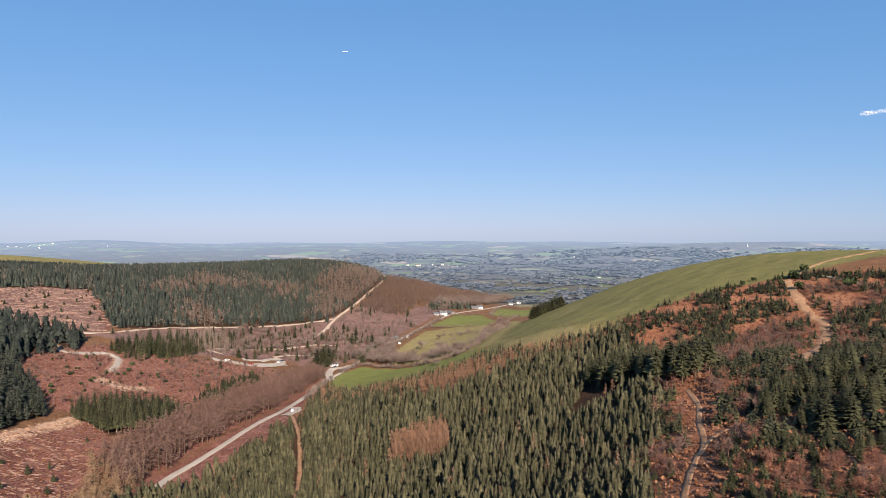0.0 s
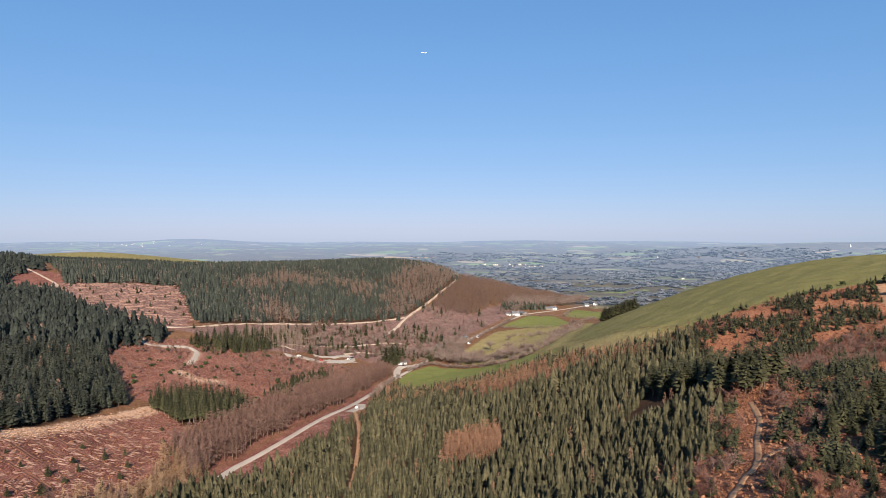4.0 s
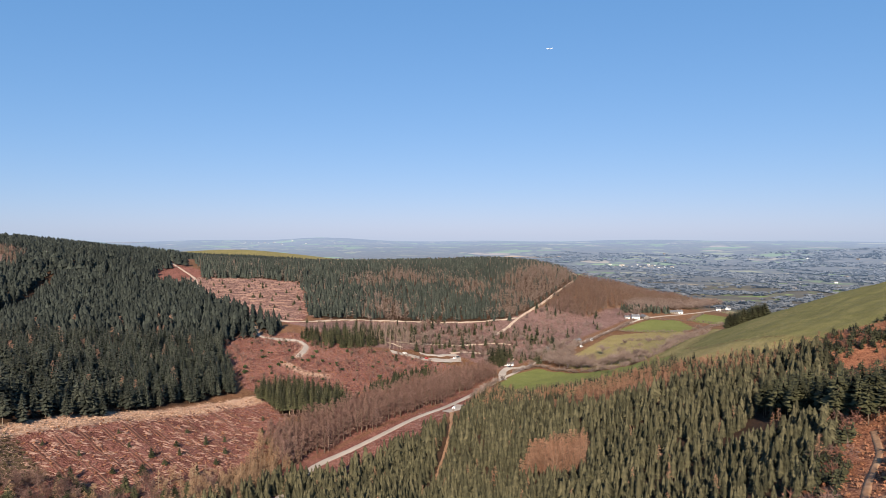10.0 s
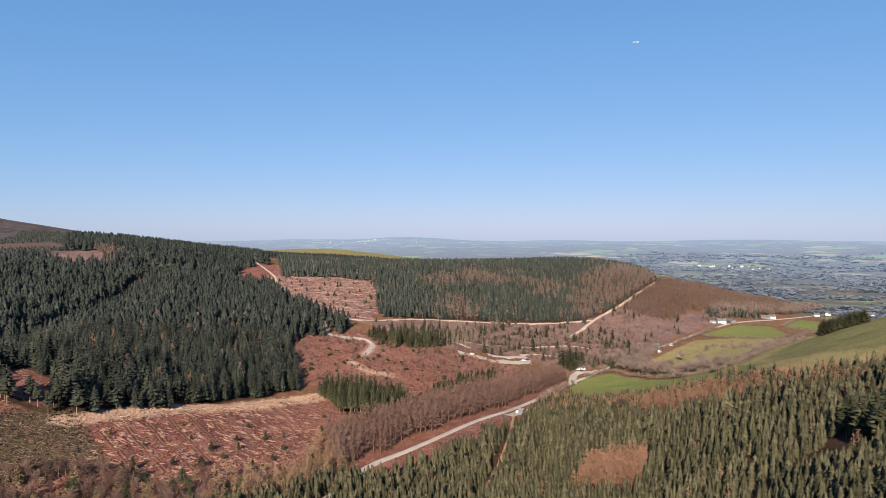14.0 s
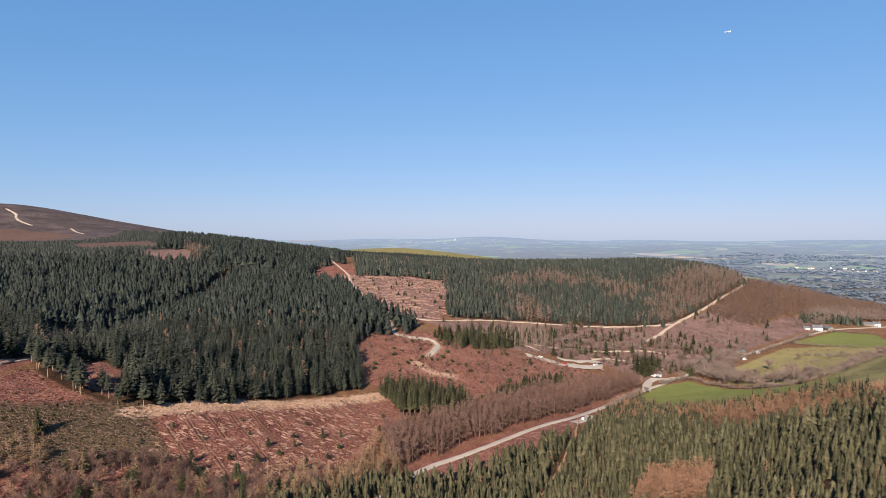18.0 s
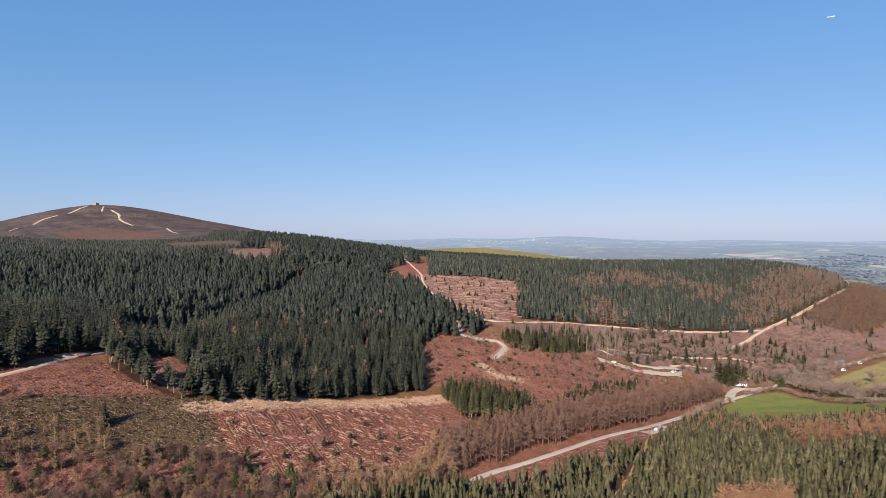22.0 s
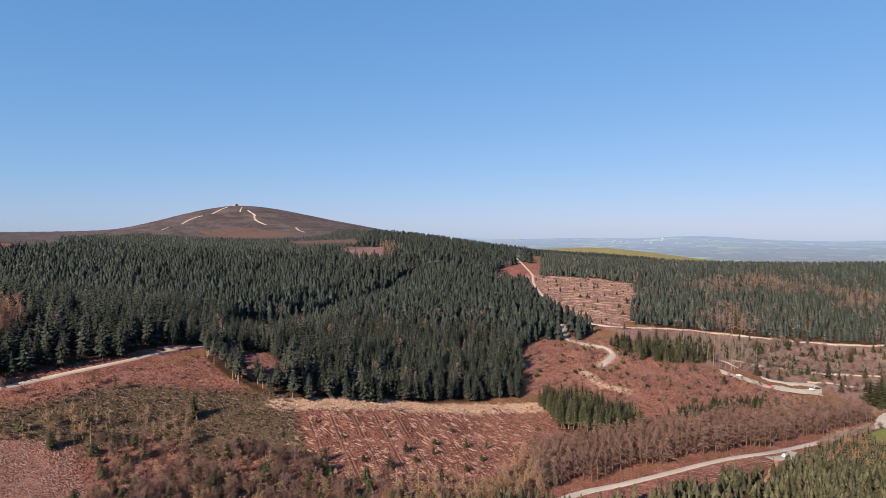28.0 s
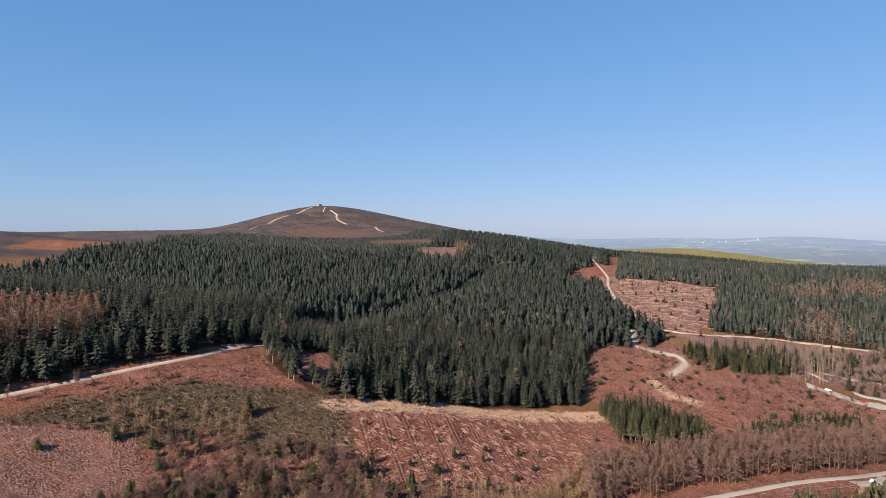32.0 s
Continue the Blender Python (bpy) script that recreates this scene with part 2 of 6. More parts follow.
HILL_TRACK = [(38, 100), (46, 119), (57, 142), (66, 158), (73, 178), (80, 196), (84, 215)]
HILL_TRACK_B = [(64, 154), (72, 163), (84, 168)]
HILL_PATH = [(124, 214), (150, 250), (172, 282), (186, 306), (190, 326), (198, 350), (208, 376), (214, 391)]
HILL_WALL = [(216, 388), (247, 420), (290, 447), (345, 480), (420, 520)]
TRAIL = [(-52, 205), (-57, 239), (-67, 290), (-80, 345), (-93, 389), (-104, 420)]
BANK = [(-214, 186), (-212, 213), (-210, 243), (-206, 275), (-204, 305), (-200, 337)]

# ---- plan: stands and fields ----
WEST_FOREST = [(-193, -60), (-217, 15), (-231, 61), (-239, 85), (-247, 109), (-256, 134), (-268, 155), (-266, 172), (-251, 167), (-236, 172), (-226, 179), (-214, 190), (-214, 216), (-212, 246), (-212, 291), (-214, 334),
               (-238, 362), (-266, 387), (-279, 418), (-256, 448), (-278, 482), (-330, 492), (-413, 556), (-487, 620), (-535, 600), (-600, 690), (-600, 740), (-760, 900), (-1150, 1050),
               (-1300, 900), (-1080, 740), (-900, 640), (-840, 590), (-790, 520), (-780, 460), (-840, 400), (-970, 355), (-1066, 289), (-1040, 210), (-900, 150), (-800, 100), (-560, 40), (-420, -60)]
GLADE_A = [(-262, 172), (-262, 200), (-240, 205), (-226, 186)]
GLADE_B = [(-328, 200), (-345, 236), (-396, 266), (-408, 248), (-362, 212)]
GLADE_C = [(-850, 545), (-815, 620), (-750, 600), (-702, 548), (-716, 515), (-775, 512)]
NORTH_FOREST = [(-560, 720), (-516, 680), (-460, 715), (-397, 712), (-340, 630), (-283, 543), (-256, 600), (-221, 660), (-152, 775), (-136, 850), (-124, 920), (-110, 1000), (-98, 1075), (-98, 1130), (-118, 1160),
                (-180, 1230), (-330, 1200), (-480, 1080), (-700, 1000), (-720, 900)]
NORTH_LARCH = [[(-335, 740), (-262, 838), (-280, 892), (-330, 850)], [(-270, 862), (-238, 915), (-195, 908), (-214, 835)], [(-243, 605), (-222, 640), (-262, 705), (-286, 693)],
               [(-152, 785), (-136, 850), (-110, 1000), (-98, 1130), (-118, 1160), (-180, 1150), (-185, 1000), (-190, 900)]]
NEAR_FOREST = [(-130, 110), (-132, 185), (-128, 250), (-121, 262), (-113, 290), (-103, 325), (-92, 365), (-84, 415), (-60, 402), (-35, 372), (0, 350), (30, 350), (62, 374), (105, 372), (98, 300), (88, 255), (70, 200), (48, 150), (40, 110), (20, 70), (-60, 80)]
NEAR_LARCH = [(-24, 262), (-24, 288), (0, 290), (3, 258)]
LARCH_ROW = [(-138, 268), (-136, 300), (-130, 345), (-122, 390), (-116, 440), (-113, 520), (-108, 565), (-126, 570), (-140, 470), (-150, 390), (-160, 330), (-160, 290)]
SMALL_BLOCK = [(-206, 338), (-176, 328), (-163, 346), (-155, 373), (-166, 385), (-190, 366)]
DARK_ROW = [(-163, 408), (-157, 412), (-152, 460), (-148, 512), (-156, 510), (-161, 458)]
GROVE = [(88, 604), (86, 620), (104, 640), (124, 638), (114, 612)]
PASTURE_LOW = [(-100, 532), (-97, 585), (-80, 618), (-57, 602), (-31, 583), (18, 548), (40, 500), (30, 430), (0, 420), (-36, 470), (-70, 495)]
PASTURES_FAR = [[(-20, 850), (20, 960), (60, 990), (80, 900), (50, 850)], [(70, 1000), (90, 1120), (160, 1150), (170, 1040), (120, 980)], [(130, 1190), (190, 1320), (280, 1320), (260, 1200)]]
YELLOW_FIELD = [(-62, 650), (-47, 705), (-24, 810), (20, 850), (60, 860), (70, 760), (48, 640), (30, 560), (-20, 590), (-50, 620)]
HILL_PASTURE = [(60, 470), (85, 430), (108, 385), (150, 392), (216, 394), (300, 430), (420, 380), (620, 420), (900, 500), (800, 900), (420, 900), (200, 800), (110, 690), (70, 600), (50, 530)]
SCRUB_HILL = [(119, 393), (167, 402), (215, 396), (260, 380), (250, 300), (190, 180), (110, 70), (34, 60), (40, 112), (48, 150), (64, 196), (86, 252), (98, 305), (106, 370)]
HILL_FOOT = [(28, 425), (42, 500), (18, 548), (30, 562), (48, 640), (70, 770), (100, 900), (118, 800), (98, 700), (70, 600), (50, 530), (60, 470), (85, 430), (108, 385), (100, 372), (62, 374)]
MOOR = [(-640, -200), (-711, 22), (-750, 80), (-900, 140), (-1050, 200), (-1000, 360), (-800, 410), (-770, 470), (-830, 600), (-1060, 735), (-1290, 900), (-1500, 1080), (-1600, 1200), (-2300, 1500), (-3000, 1200), (-3000, -400), (-1500, -800)]
BALD_HILL = [(-1540, 1620), (-1380, 1500), (-1180, 1560), (-1000, 1700), (-830, 1900), (-860, 2120), (-1100, 2250), (-1400, 2150), (-1600, 1850)]
FELL_BLOCKS = [[(-190, 20), (-218, 60), (-238, 115), (-256, 165), (-236, 172), (-212, 188), (-205, 300), (-200, 345), (-165, 320), (-150, 250), (-132, 150), (-140, 40)],
               [(-215, 345), (-275, 400), (-280, 430), (-260, 470), (-215, 500), (-165, 560), (-130, 560), (-140, 450), (-155, 380), (-185, 350)],
               [(-520, 600), (-540, 675), (-460, 715), (-397, 712), (-289, 543), (-275, 500), (-330, 495), (-420, 560)],
               [(-280, 500), (-260, 580), (-160, 755), (-120, 900), (-100, 1000), (-60, 900), (-90, 740), (-120, 640), (-170, 600), (-215, 500)],
               [(-110, 190), (-100, 300), (-98, 400), (-112, 420), (-130, 280)]]
LARCH_EDGE = [(-250, 52), (-262, 84), (-276, 100), (-300, 96), (-300, 56), (-270, 44)]
OLIVE_SLOPE = [(-212, 50), (-224, 78), (-236, 130), (-228, 160), (-222, 195), (-181, 185), (-188, 148), (-208, 130), (-200, 110), (-176, 60)]
MOOR_RUSSET = [[(-775, 17), (-821, 97), (-1077, 163), (-894, 42)], [(-1640, 580), (-1600, 715), (-1440, 765), (-1300, 655), (-1430, 535)], [(-1160, 616), (-1109, 740), (-940, 655), (-1040, 575)]]
NOSE_WOOD = [(-75, 1150), (-40, 1300), (60, 1420), (110, 1290), (53, 1110), (-9, 1035), (-30, 985), (-70, 1000)]
NOSE_WOOD_LOW = [(-122, 902), (-111, 985), (-100, 1060), (-98, 1130), (-72, 1150), (-40, 985), (-62, 895), (-95, 890)]
VALLEY_SIDE = [(-272, 512), (-258, 580), (-222, 655), (-168, 745), (-150, 775), (-136, 700), (-150, 640), (-195, 570), (-215, 505)]
NOSE_FOOT = [(-136, 800), (-124, 895), (-64, 890), (-42, 970), (-8, 1035), (14, 1010), (-20, 900), (-50, 800), (-84, 690), (-128, 680)]
PALE_PATCH = [(-178, 40), (-214, 60), (-213, 86), (-204, 108), (-178, 106), (-168, 78)]
BRASH_BLOCK = [(-206, 196), (-203, 300), (-182, 318), (-160, 280), (-150, 230), (-158, 185), (-190, 180)]


# ---- ground ----
def spread(lo, hi, step, reach, growth):
    """Grid lines: even between lo and hi, ever wider out to reach."""
    mid = list(np.arange(lo, hi + step * 0.5, step))
    s, v, up = step, mid[-1], []
    while v < reach:
        s *= growth
        v += s
        up.append(min(v, reach))
    s, v, dn = step, mid[0], []
    while v > -reach:
        s *= growth
        v -= s
        dn.append(max(v, -reach))
    return np.array(dn[::-1] + mid + up)


def soft(d, w):
    return np.clip(0.5 + d / (2 * w), 0, 1)


def grid_mesh(name, X, Y, Z, keep, mats):
    ny, nx = X.shape
    idx = np.arange(nx * ny).reshape(ny, nx)
    q = np.stack([idx[:-1, :-1], idx[:-1, 1:], idx[1:, 1:], idx[1:, :-1]], -1)[keep]
    used = np.unique(q)
    back = np.full(nx * ny, -1)
    back[used] = np.arange(len(used))
    co = np.stack([X.ravel(), Y.ravel(), Z.ravel()], 1)[used]
    me = raw_mesh(name, co, back[q], np.zeros(len(q), int), mats)
    me.polygons.foreach_set("use_smooth", np.ones(len(q), bool))
    return me, used


def raw_mesh(name, co, faces, mat_index, mats):
    """A mesh from numpy arrays of corners and of faces with equal sides."""
    me = bpy.data.meshes.new(name)
    k = faces.shape[1]
    me.vertices.add(len(co))
    me.vertices.foreach_set("co", np.ascontiguousarray(co, np.float32).ravel())
    me.loops.add(faces.size)
    me.loops.foreach_set("vertex_index", np.ascontiguousarray(faces, np.int32).ravel())
    me.polygons.add(len(faces))
    me.polygons.foreach_set("loop_start", np.arange(0, faces.size, k, dtype=np.int32))
    me.polygons.foreach_set("material_index", np.ascontiguousarray(mat_index, np.int32))
    for m in mats:
        me.materials.append(m)
    me.update(calc_edges=True)
    me.validate()
    return me


gx = spread(-330, 260, 3.0, 4950, 1.045)
gy = spread(80, 640, 3.0, 4950, 1.045)
X, Y = np.meshgrid(gx, gy)
Z = land(X, Y)
DIST = np.hypot(X - MID[0], Y - MID[1])
cell_d = DIST[:-1, :-1]


def field_pattern(nt):
    """Small fields with dark hedges between them, and grey patches of bare wood."""
    p = position(nt)
    warp = nt.nodes.new("ShaderNodeMapping")
    warp.inputs["Scale"].default_value = (0.0062, 0.0075, 0.0)
    warp.inputs["Rotation"].default_value = (0, 0, 0.5)
    nt.links.new(p, warp.inputs[0])
    cells = nt.nodes.new("ShaderNodeTexVoronoi")
    cells.inputs["Scale"].default_value = 1.0
    rims = nt.nodes.new("ShaderNodeTexVoronoi")
    rims.feature = "DISTANCE_TO_EDGE"
    rims.inputs["Scale"].default_value = 1.0
    for v in (cells, rims):
        nt.links.new(warp.outputs[0], v.inputs["Vector"])
    one = nt.nodes.new("ShaderNodeSeparateColor")
    nt.links.new(cells.outputs["Color"], one.inputs[0])
    c = ramp(nt, one.outputs[0], (0.0, (0.12, 0.105, 0.085)), (0.25, (0.135, 0.125, 0.088)), (0.4, (0.115, 0.155, 0.066)), (0.72, (0.15, 0.20, 0.085)), (0.86, (0.20, 0.20, 0.115)), (0.96, (0.26, 0.21, 0.15)))
    woods = ramp(nt, noise_at(nt, 0.004, 6, 0.75), (0.46, (0.0, 0.0, 0.0)), (0.50, (1.0, 1.0, 1.0)))
    c = mix(nt, woods, c, ramp(nt, noise_at(nt, 0.03, 5, 0.8), (0.35, (0.060, 0.057, 0.052)), (0.65, (0.130, 0.118, 0.10))))
    hedge = ramp(nt, rims.outputs["Distance"], (0.05, (1.0, 1.0, 1.0)), (0.10, (0.0, 0.0, 0.0)))
    return mix(nt, hedge, c, (0.085, 0.082, 0.074))


def ground_material():
    m, nt, b = material("ground_cover", 0.95, 0.1)
    n_big, n_mid, n_fine, n_grain = noise_at(nt, 0.012, 3), noise_at(nt, 0.07, 4), noise_at(nt, 0.45, 5, 0.65), noise_at(nt, 1.6, 4, 0.65)

    def at(name, sharp=3.0):
        a = nt.nodes.new("ShaderNodeAttribute")
        a.attribute_name = name
        w = maths(nt, "ADD", a.outputs["Fac"], maths(nt, "MULTIPLY", maths(nt, "SUBTRACT", n_fine, 0.5), 0.8))
        return maths(nt, "ADD", maths(nt, "MULTIPLY", maths(nt, "SUBTRACT", w, 0.5), sharp), 0.5, True)

    def tone(*c):
        a = ramp(nt, n_mid, (0.34, c[0]), (0.5, c[1]), (0.66, c[2]))
        f = ramp(nt, n_fine, (0.38, c[0]), (0.5, c[1]), (0.62, c[2]))
        g = ramp(nt, n_grain, (0.44, c[0]), (0.58, c[2]))
        return mix(nt, 0.5, mix(nt, 0.5, a, f), g)

    col = tone((0.066, 0.027, 0.013), (0.125, 0.057, 0.028), (0.214, 0.122, 0.068))
    for name, tones in (
            # brown needle litter, darkened further to paint the shade between the trees
            ("litter_and_shade", ((0.019, 0.010, 0.006), (0.035, 0.019, 0.011), (0.072, 0.038, 0.021))),
            ("fell", ((0.039, 0.011, 0.008), (0.127, 0.043, 0.030), (0.278, 0.131, 0.101))),
            ("pasture", ((0.073, 0.072, 0.023), (0.121, 0.110, 0.037), (0.179, 0.154, 0.065))),
            ("valley", ((0.059, 0.030, 0.024), (0.126, 0.066, 0.055), (0.243, 0.157, 0.137))),
            ("meadow", ((0.086, 0.095, 0.023), (0.125, 0.132, 0.036), (0.166, 0.166, 0.058))),
            ("dry", ((0.125, 0.100, 0.037), (0.201, 0.162, 0.064), (0.284, 0.224, 0.103))),
            ("bracken", ((0.080, 0.024, 0.012), (0.203, 0.075, 0.039), (0.337, 0.164, 0.095))),
            ("olive", ((0.022, 0.015, 0.008), (0.054, 0.036, 0.019), (0.126, 0.087, 0.050))),
            ("heather", ((0.027, 0.020, 0.022), (0.060, 0.044, 0.044), (0.113, 0.083, 0.074))),
            ("russet", ((0.050, 0.030, 0.024), (0.092, 0.053, 0.041), (0.139, 0.082, 0.063))),
            ("earth", ((0.232, 0.128, 0.081), (0.346, 0.223, 0.156), (0.425, 0.308, 0.228)))):
        c = tone(*tones)
        if name == "heather":
            c = mix(nt, 0.55, c, ramp(nt, noise_at(nt, 0.02, 6, 0.7), (0.38, tones[0]), (0.5, tones[1]), (0.62, tones[2])))
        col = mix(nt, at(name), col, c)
    col = mix(nt, at("fields"), col, field_pattern(nt))
    # broad unevenness
    col = mix(nt, 0.22, col, ramp(nt, n_big, (0.3, (0.3, 0.3, 0.3)), (0.7, (0.75, 0.72, 0.66))), "OVERLAY")
    nt.links.new(col, b.inputs["Base Color"])
    bump(nt, b, mix(nt, 0.5, n_fine, n_grain), 0.6, 0.8)
    return m


GROUND = ground_material()


def painted_haze(nt, b, col, near, far, most):
    """Paints the blue haze of distance into a surface's base colour and emission."""
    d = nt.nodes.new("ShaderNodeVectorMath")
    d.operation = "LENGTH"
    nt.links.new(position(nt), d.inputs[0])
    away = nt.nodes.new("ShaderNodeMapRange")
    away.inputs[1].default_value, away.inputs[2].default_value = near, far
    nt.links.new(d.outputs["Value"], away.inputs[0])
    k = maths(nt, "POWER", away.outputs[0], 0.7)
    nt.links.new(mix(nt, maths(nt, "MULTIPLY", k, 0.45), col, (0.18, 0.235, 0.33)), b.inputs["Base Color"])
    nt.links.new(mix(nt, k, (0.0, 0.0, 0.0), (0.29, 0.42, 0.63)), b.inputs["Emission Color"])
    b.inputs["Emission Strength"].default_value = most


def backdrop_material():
    """Far plain with blue haze painted in: fields, hedges and bare woods."""
    m, nt, b = material("far_country_hazed", 1.0, 0.0)
    painted_haze(nt, b, field_pattern(nt), 1500, 4900, 0.19)
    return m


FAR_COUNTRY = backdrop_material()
PLAIN = (cell_d > 1750) & (X[:-1, :-1] > -950) & (Y[:-1, :-1] > 1300) & (Z[:-1, :-1] < -70) | (cell_d >= 2600)
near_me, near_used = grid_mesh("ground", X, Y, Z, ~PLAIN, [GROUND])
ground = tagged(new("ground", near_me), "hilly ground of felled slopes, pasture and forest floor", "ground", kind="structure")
far_me, _ = grid_mesh("backdrop", X, Y, Z, PLAIN & (cell_d < 4990), [FAR_COUNTRY])
tagged(new("backdrop", far_me), "hazy far plain of small fields and bare woods", "countryside", kind="structure")
ux, uy = X.ravel()[near_used], Y.ravel()[near_used]


def cover(name, values):
    near_me.attributes.new(name, "FLOAT", "POINT").data.foreach_set("value", np.ascontiguousarray(values, np.float32))


def most(polys, w):
    return np.max([soft(inside(p, ux, uy), w) for p in polys], axis=0)


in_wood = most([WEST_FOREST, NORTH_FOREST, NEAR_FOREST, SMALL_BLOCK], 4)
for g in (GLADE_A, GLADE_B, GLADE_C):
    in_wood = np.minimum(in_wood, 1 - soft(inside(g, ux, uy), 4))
cover("litter_and_shade", in_wood)
cover("fell", np.maximum(most(FELL_BLOCKS + [GLADE_A, GLADE_B, LARCH_ROW, [(-500, 600), (-560, 610), (-620, 690), (-640, 760), (-540, 720), (-505, 670)], [(-140, 262), (-134, 300), (-126, 350), (-116, 420), (-110, 530), (-98, 530), (-98, 420), (-104, 350), (-110, 262)]], 5), soft(5.5 - beside(WEST_TRACK, ux, uy), 3)))
cover("valley", np.maximum(0.6 * most([FELL_BLOCKS[2]], 8), most([GLADE_C, FELL_BLOCKS[3], NOSE_FOOT, VALLEY_SIDE, [(-232, 575), (-215, 650), (-150, 750), (-100, 900), (-60, 900), (-55, 760), (-90, 650), (-115, 590), (-150, 600), (-185, 560)]], 8)))
cover("pasture", most([HILL_PASTURE, BALD_HILL, HILL_FOOT], 8))
cover("meadow", most([PASTURE_LOW] + PASTURES_FAR, 3))
cover("dry", np.maximum.reduce([most([YELLOW_FIELD], 5), 0.75 * most([HILL_FOOT], 16), 0.5 * most([BALD_HILL], 20), 0.42 * most([HILL_PASTURE], 8) * (0.5 + 0.5 * np.sin(ux * 0.045 - uy * 0.02 + 2.2 * np.sin(uy * 0.021)) * np.sin(uy * 0.03 + 1.4 * np.sin(ux * 0.017)))]))
cover("bracken", np.maximum(most([SCRUB_HILL], 6), 0.8 * most([MOOR_RUSSET[0]], 15)))
cover("olive", np.minimum(most([OLIVE_SLOPE], 8), 1 - most([PALE_PATCH], 5)))
cover("heather", np.minimum(most([MOOR], 40), 1 - most([MOOR_RUSSET[0]], 15)))
cover("russet", most(MOOR_RUSSET[1:], 20))
d_near = np.hypot(ux - MID[0], uy - MID[1])
cover("fields", soft(uy - 1210, 120) * soft(ux + 700 + (uy - 1150) * 0.1, 150) * (1 - soft(inside(HILL_PASTURE, ux, uy), 8)) * (1 - in_wood) * (1 - soft(inside(BALD_HILL, ux, uy), 30)))
cover("earth", np.maximum.reduce([soft(4.5 - beside(BANK, ux, uy), 3), 0.9 * soft(3.2 - beside(BEND_TRACK, ux, uy), 5), 0.8 * soft(5 - beside([(-222, 405), (-205, 400), (-195, 410)], ux, uy), 6)]))


def ground_z(x, y):
    """Height of the built ground sheet."""
    x, y = np.asarray(x, float), np.asarray(y, float)
    i = np.clip(np.searchsorted(gx, x) - 1, 0, len(gx) - 2)
    j = np.clip(np.searchsorted(gy, y) - 1, 0, len(gy) - 2)
    u, v = (x - gx[i]) / (gx[i + 1] - gx[i]), (y - gy[j]) / (gy[j + 1] - gy[j])
    return (Z[j, i] * (1 - u) + Z[j, i + 1] * u) * (1 - v) + (Z[j + 1, i] * (1 - u) + Z[j + 1, i + 1] * u) * v


def gz(x, y):
    return float(ground_z(np.array([x]), np.array([y]))[0])


# ---- roads, tracks and paths ----
def curve_points(line, step):
    """A smooth line through the plan points."""
    p = np.array(line, float)
    p = np.vstack([2 * p[0] - p[1], p, 2 * p[-1] - p[-2]])
    out = []
    for a, b, c, d in zip(p, p[1:], p[2:], p[3:]):
        n = max(2, int(np.hypot(*(c - b)) / step))
        for t in np.arange(n) / n:
            out.append(0.5 * (2 * b + (c - a) * t + (2 * a - 5 * b + 4 * c - d) * t * t + (3 * b - a - 3 * c + d) * t ** 3))
    out.append(p[-2])
    return np.array(out)


def ribbon(name, line, width, mat, label, category, rise=0.15, step=2.5, ragged=0.12, kind="structure"):
    """A way laid on the ground with a crowned top and edges that run down into the soil."""
    rng = np.random.default_rng(len(line) * 7 + int(width * 10))
    c = curve_points(line, step)
    d = np.gradient(c, axis=0)
    d /= np.linalg.norm(d, axis=1)[:, None] + 1e-9
    nrm = np.stack([-d[:, 1], d[:, 0]], 1)
    offs = np.array([-0.62, -0.5, -0.22, 0.0, 0.22, 0.5, 0.62])
    lift = np.array([-0.5, 0.0, 0.05, 0.07, 0.05, 0.0, -0.5])
    jit = 1 + ragged * rng.normal(size=(len(c), 2))
    rows = []
    for k, o in enumerate(offs):
        w = width * o * (jit[:, 0] if o < 0 else jit[:, 1])
        xy = c + nrm * w[:, None]
        z = np.maximum(ground_z(xy[:, 0], xy[:, 1]), ground_z(c[:, 0], c[:, 1]) - 0.5) + rise + lift[k]
        rows.append(np.column_stack([xy, z]))
    co = np.stack(rows, 1)
    n, k = co.shape[:2]
    idx = np.arange(n * k).reshape(n, k)
    q = np.stack([idx[:-1, :-1], idx[:-1, 1:], idx[1:, 1:], idx[1:, :-1]], -1).reshape(-1, 4)[:, ::-1]
    me = raw_mesh(name, co.reshape(-1, 3), q, np.zeros(len(q), int), [mat])
    me.polygons.foreach_set("use_smooth", np.ones(len(q), bool))
    return tagged(new(name, me), label, category, kind=kind)


ribbon("road", MAIN_ROAD, 3.3, TARMAC, "pale worn valley road between larches and spruces", "road", 0.2, 2.5, 0.02)
ribbon("track_north", NORTH_TRACK, 2.8, TRACK, "pale gravel forest track along the felled slope", "track", 0.25, 2.5, 0.06)
ribbon("track_east", EAST_TRACK, 3.0, TRACK, "pale gravel forest track climbing the nose", "track", 0.3)
ribbon("track_bend", BEND_TRACK, 3.6, TARMAC, "pale gravel track with a tight bend", "track", 0.2)
ribbon("track_west", WEST_TRACK, 1.6, TRACK, "pale gravel forest track along the edge of the spruces", "track", 0.3, 3.0, 0.03)
ribbon("car_park", CAR_PARK, 8.0, TARMAC, "pale surfaced forest car park", "car park", 0.2)
ribbon("car_park_lane", CAR_PARK_B, 4.5, TARMAC, "pale surfaced lane round the car park", "lane", 0.2)
for way in ([(-206, 566), (-193, 584), (-181, 610), (-167, 628), (-146, 664), (-131, 683), (-118, 690)], [(-240, 505), (-228, 522), (-216, 541), (-207, 554), (-195, 556)], [(-163, 600), (-150, 622), (-128, 640), (-108, 640)]):
    ribbon("forest_lane", way, 2.4, TRACK, "pale gravel lane among the valley trees", "lane", 0.25, 2.5, 0.08)
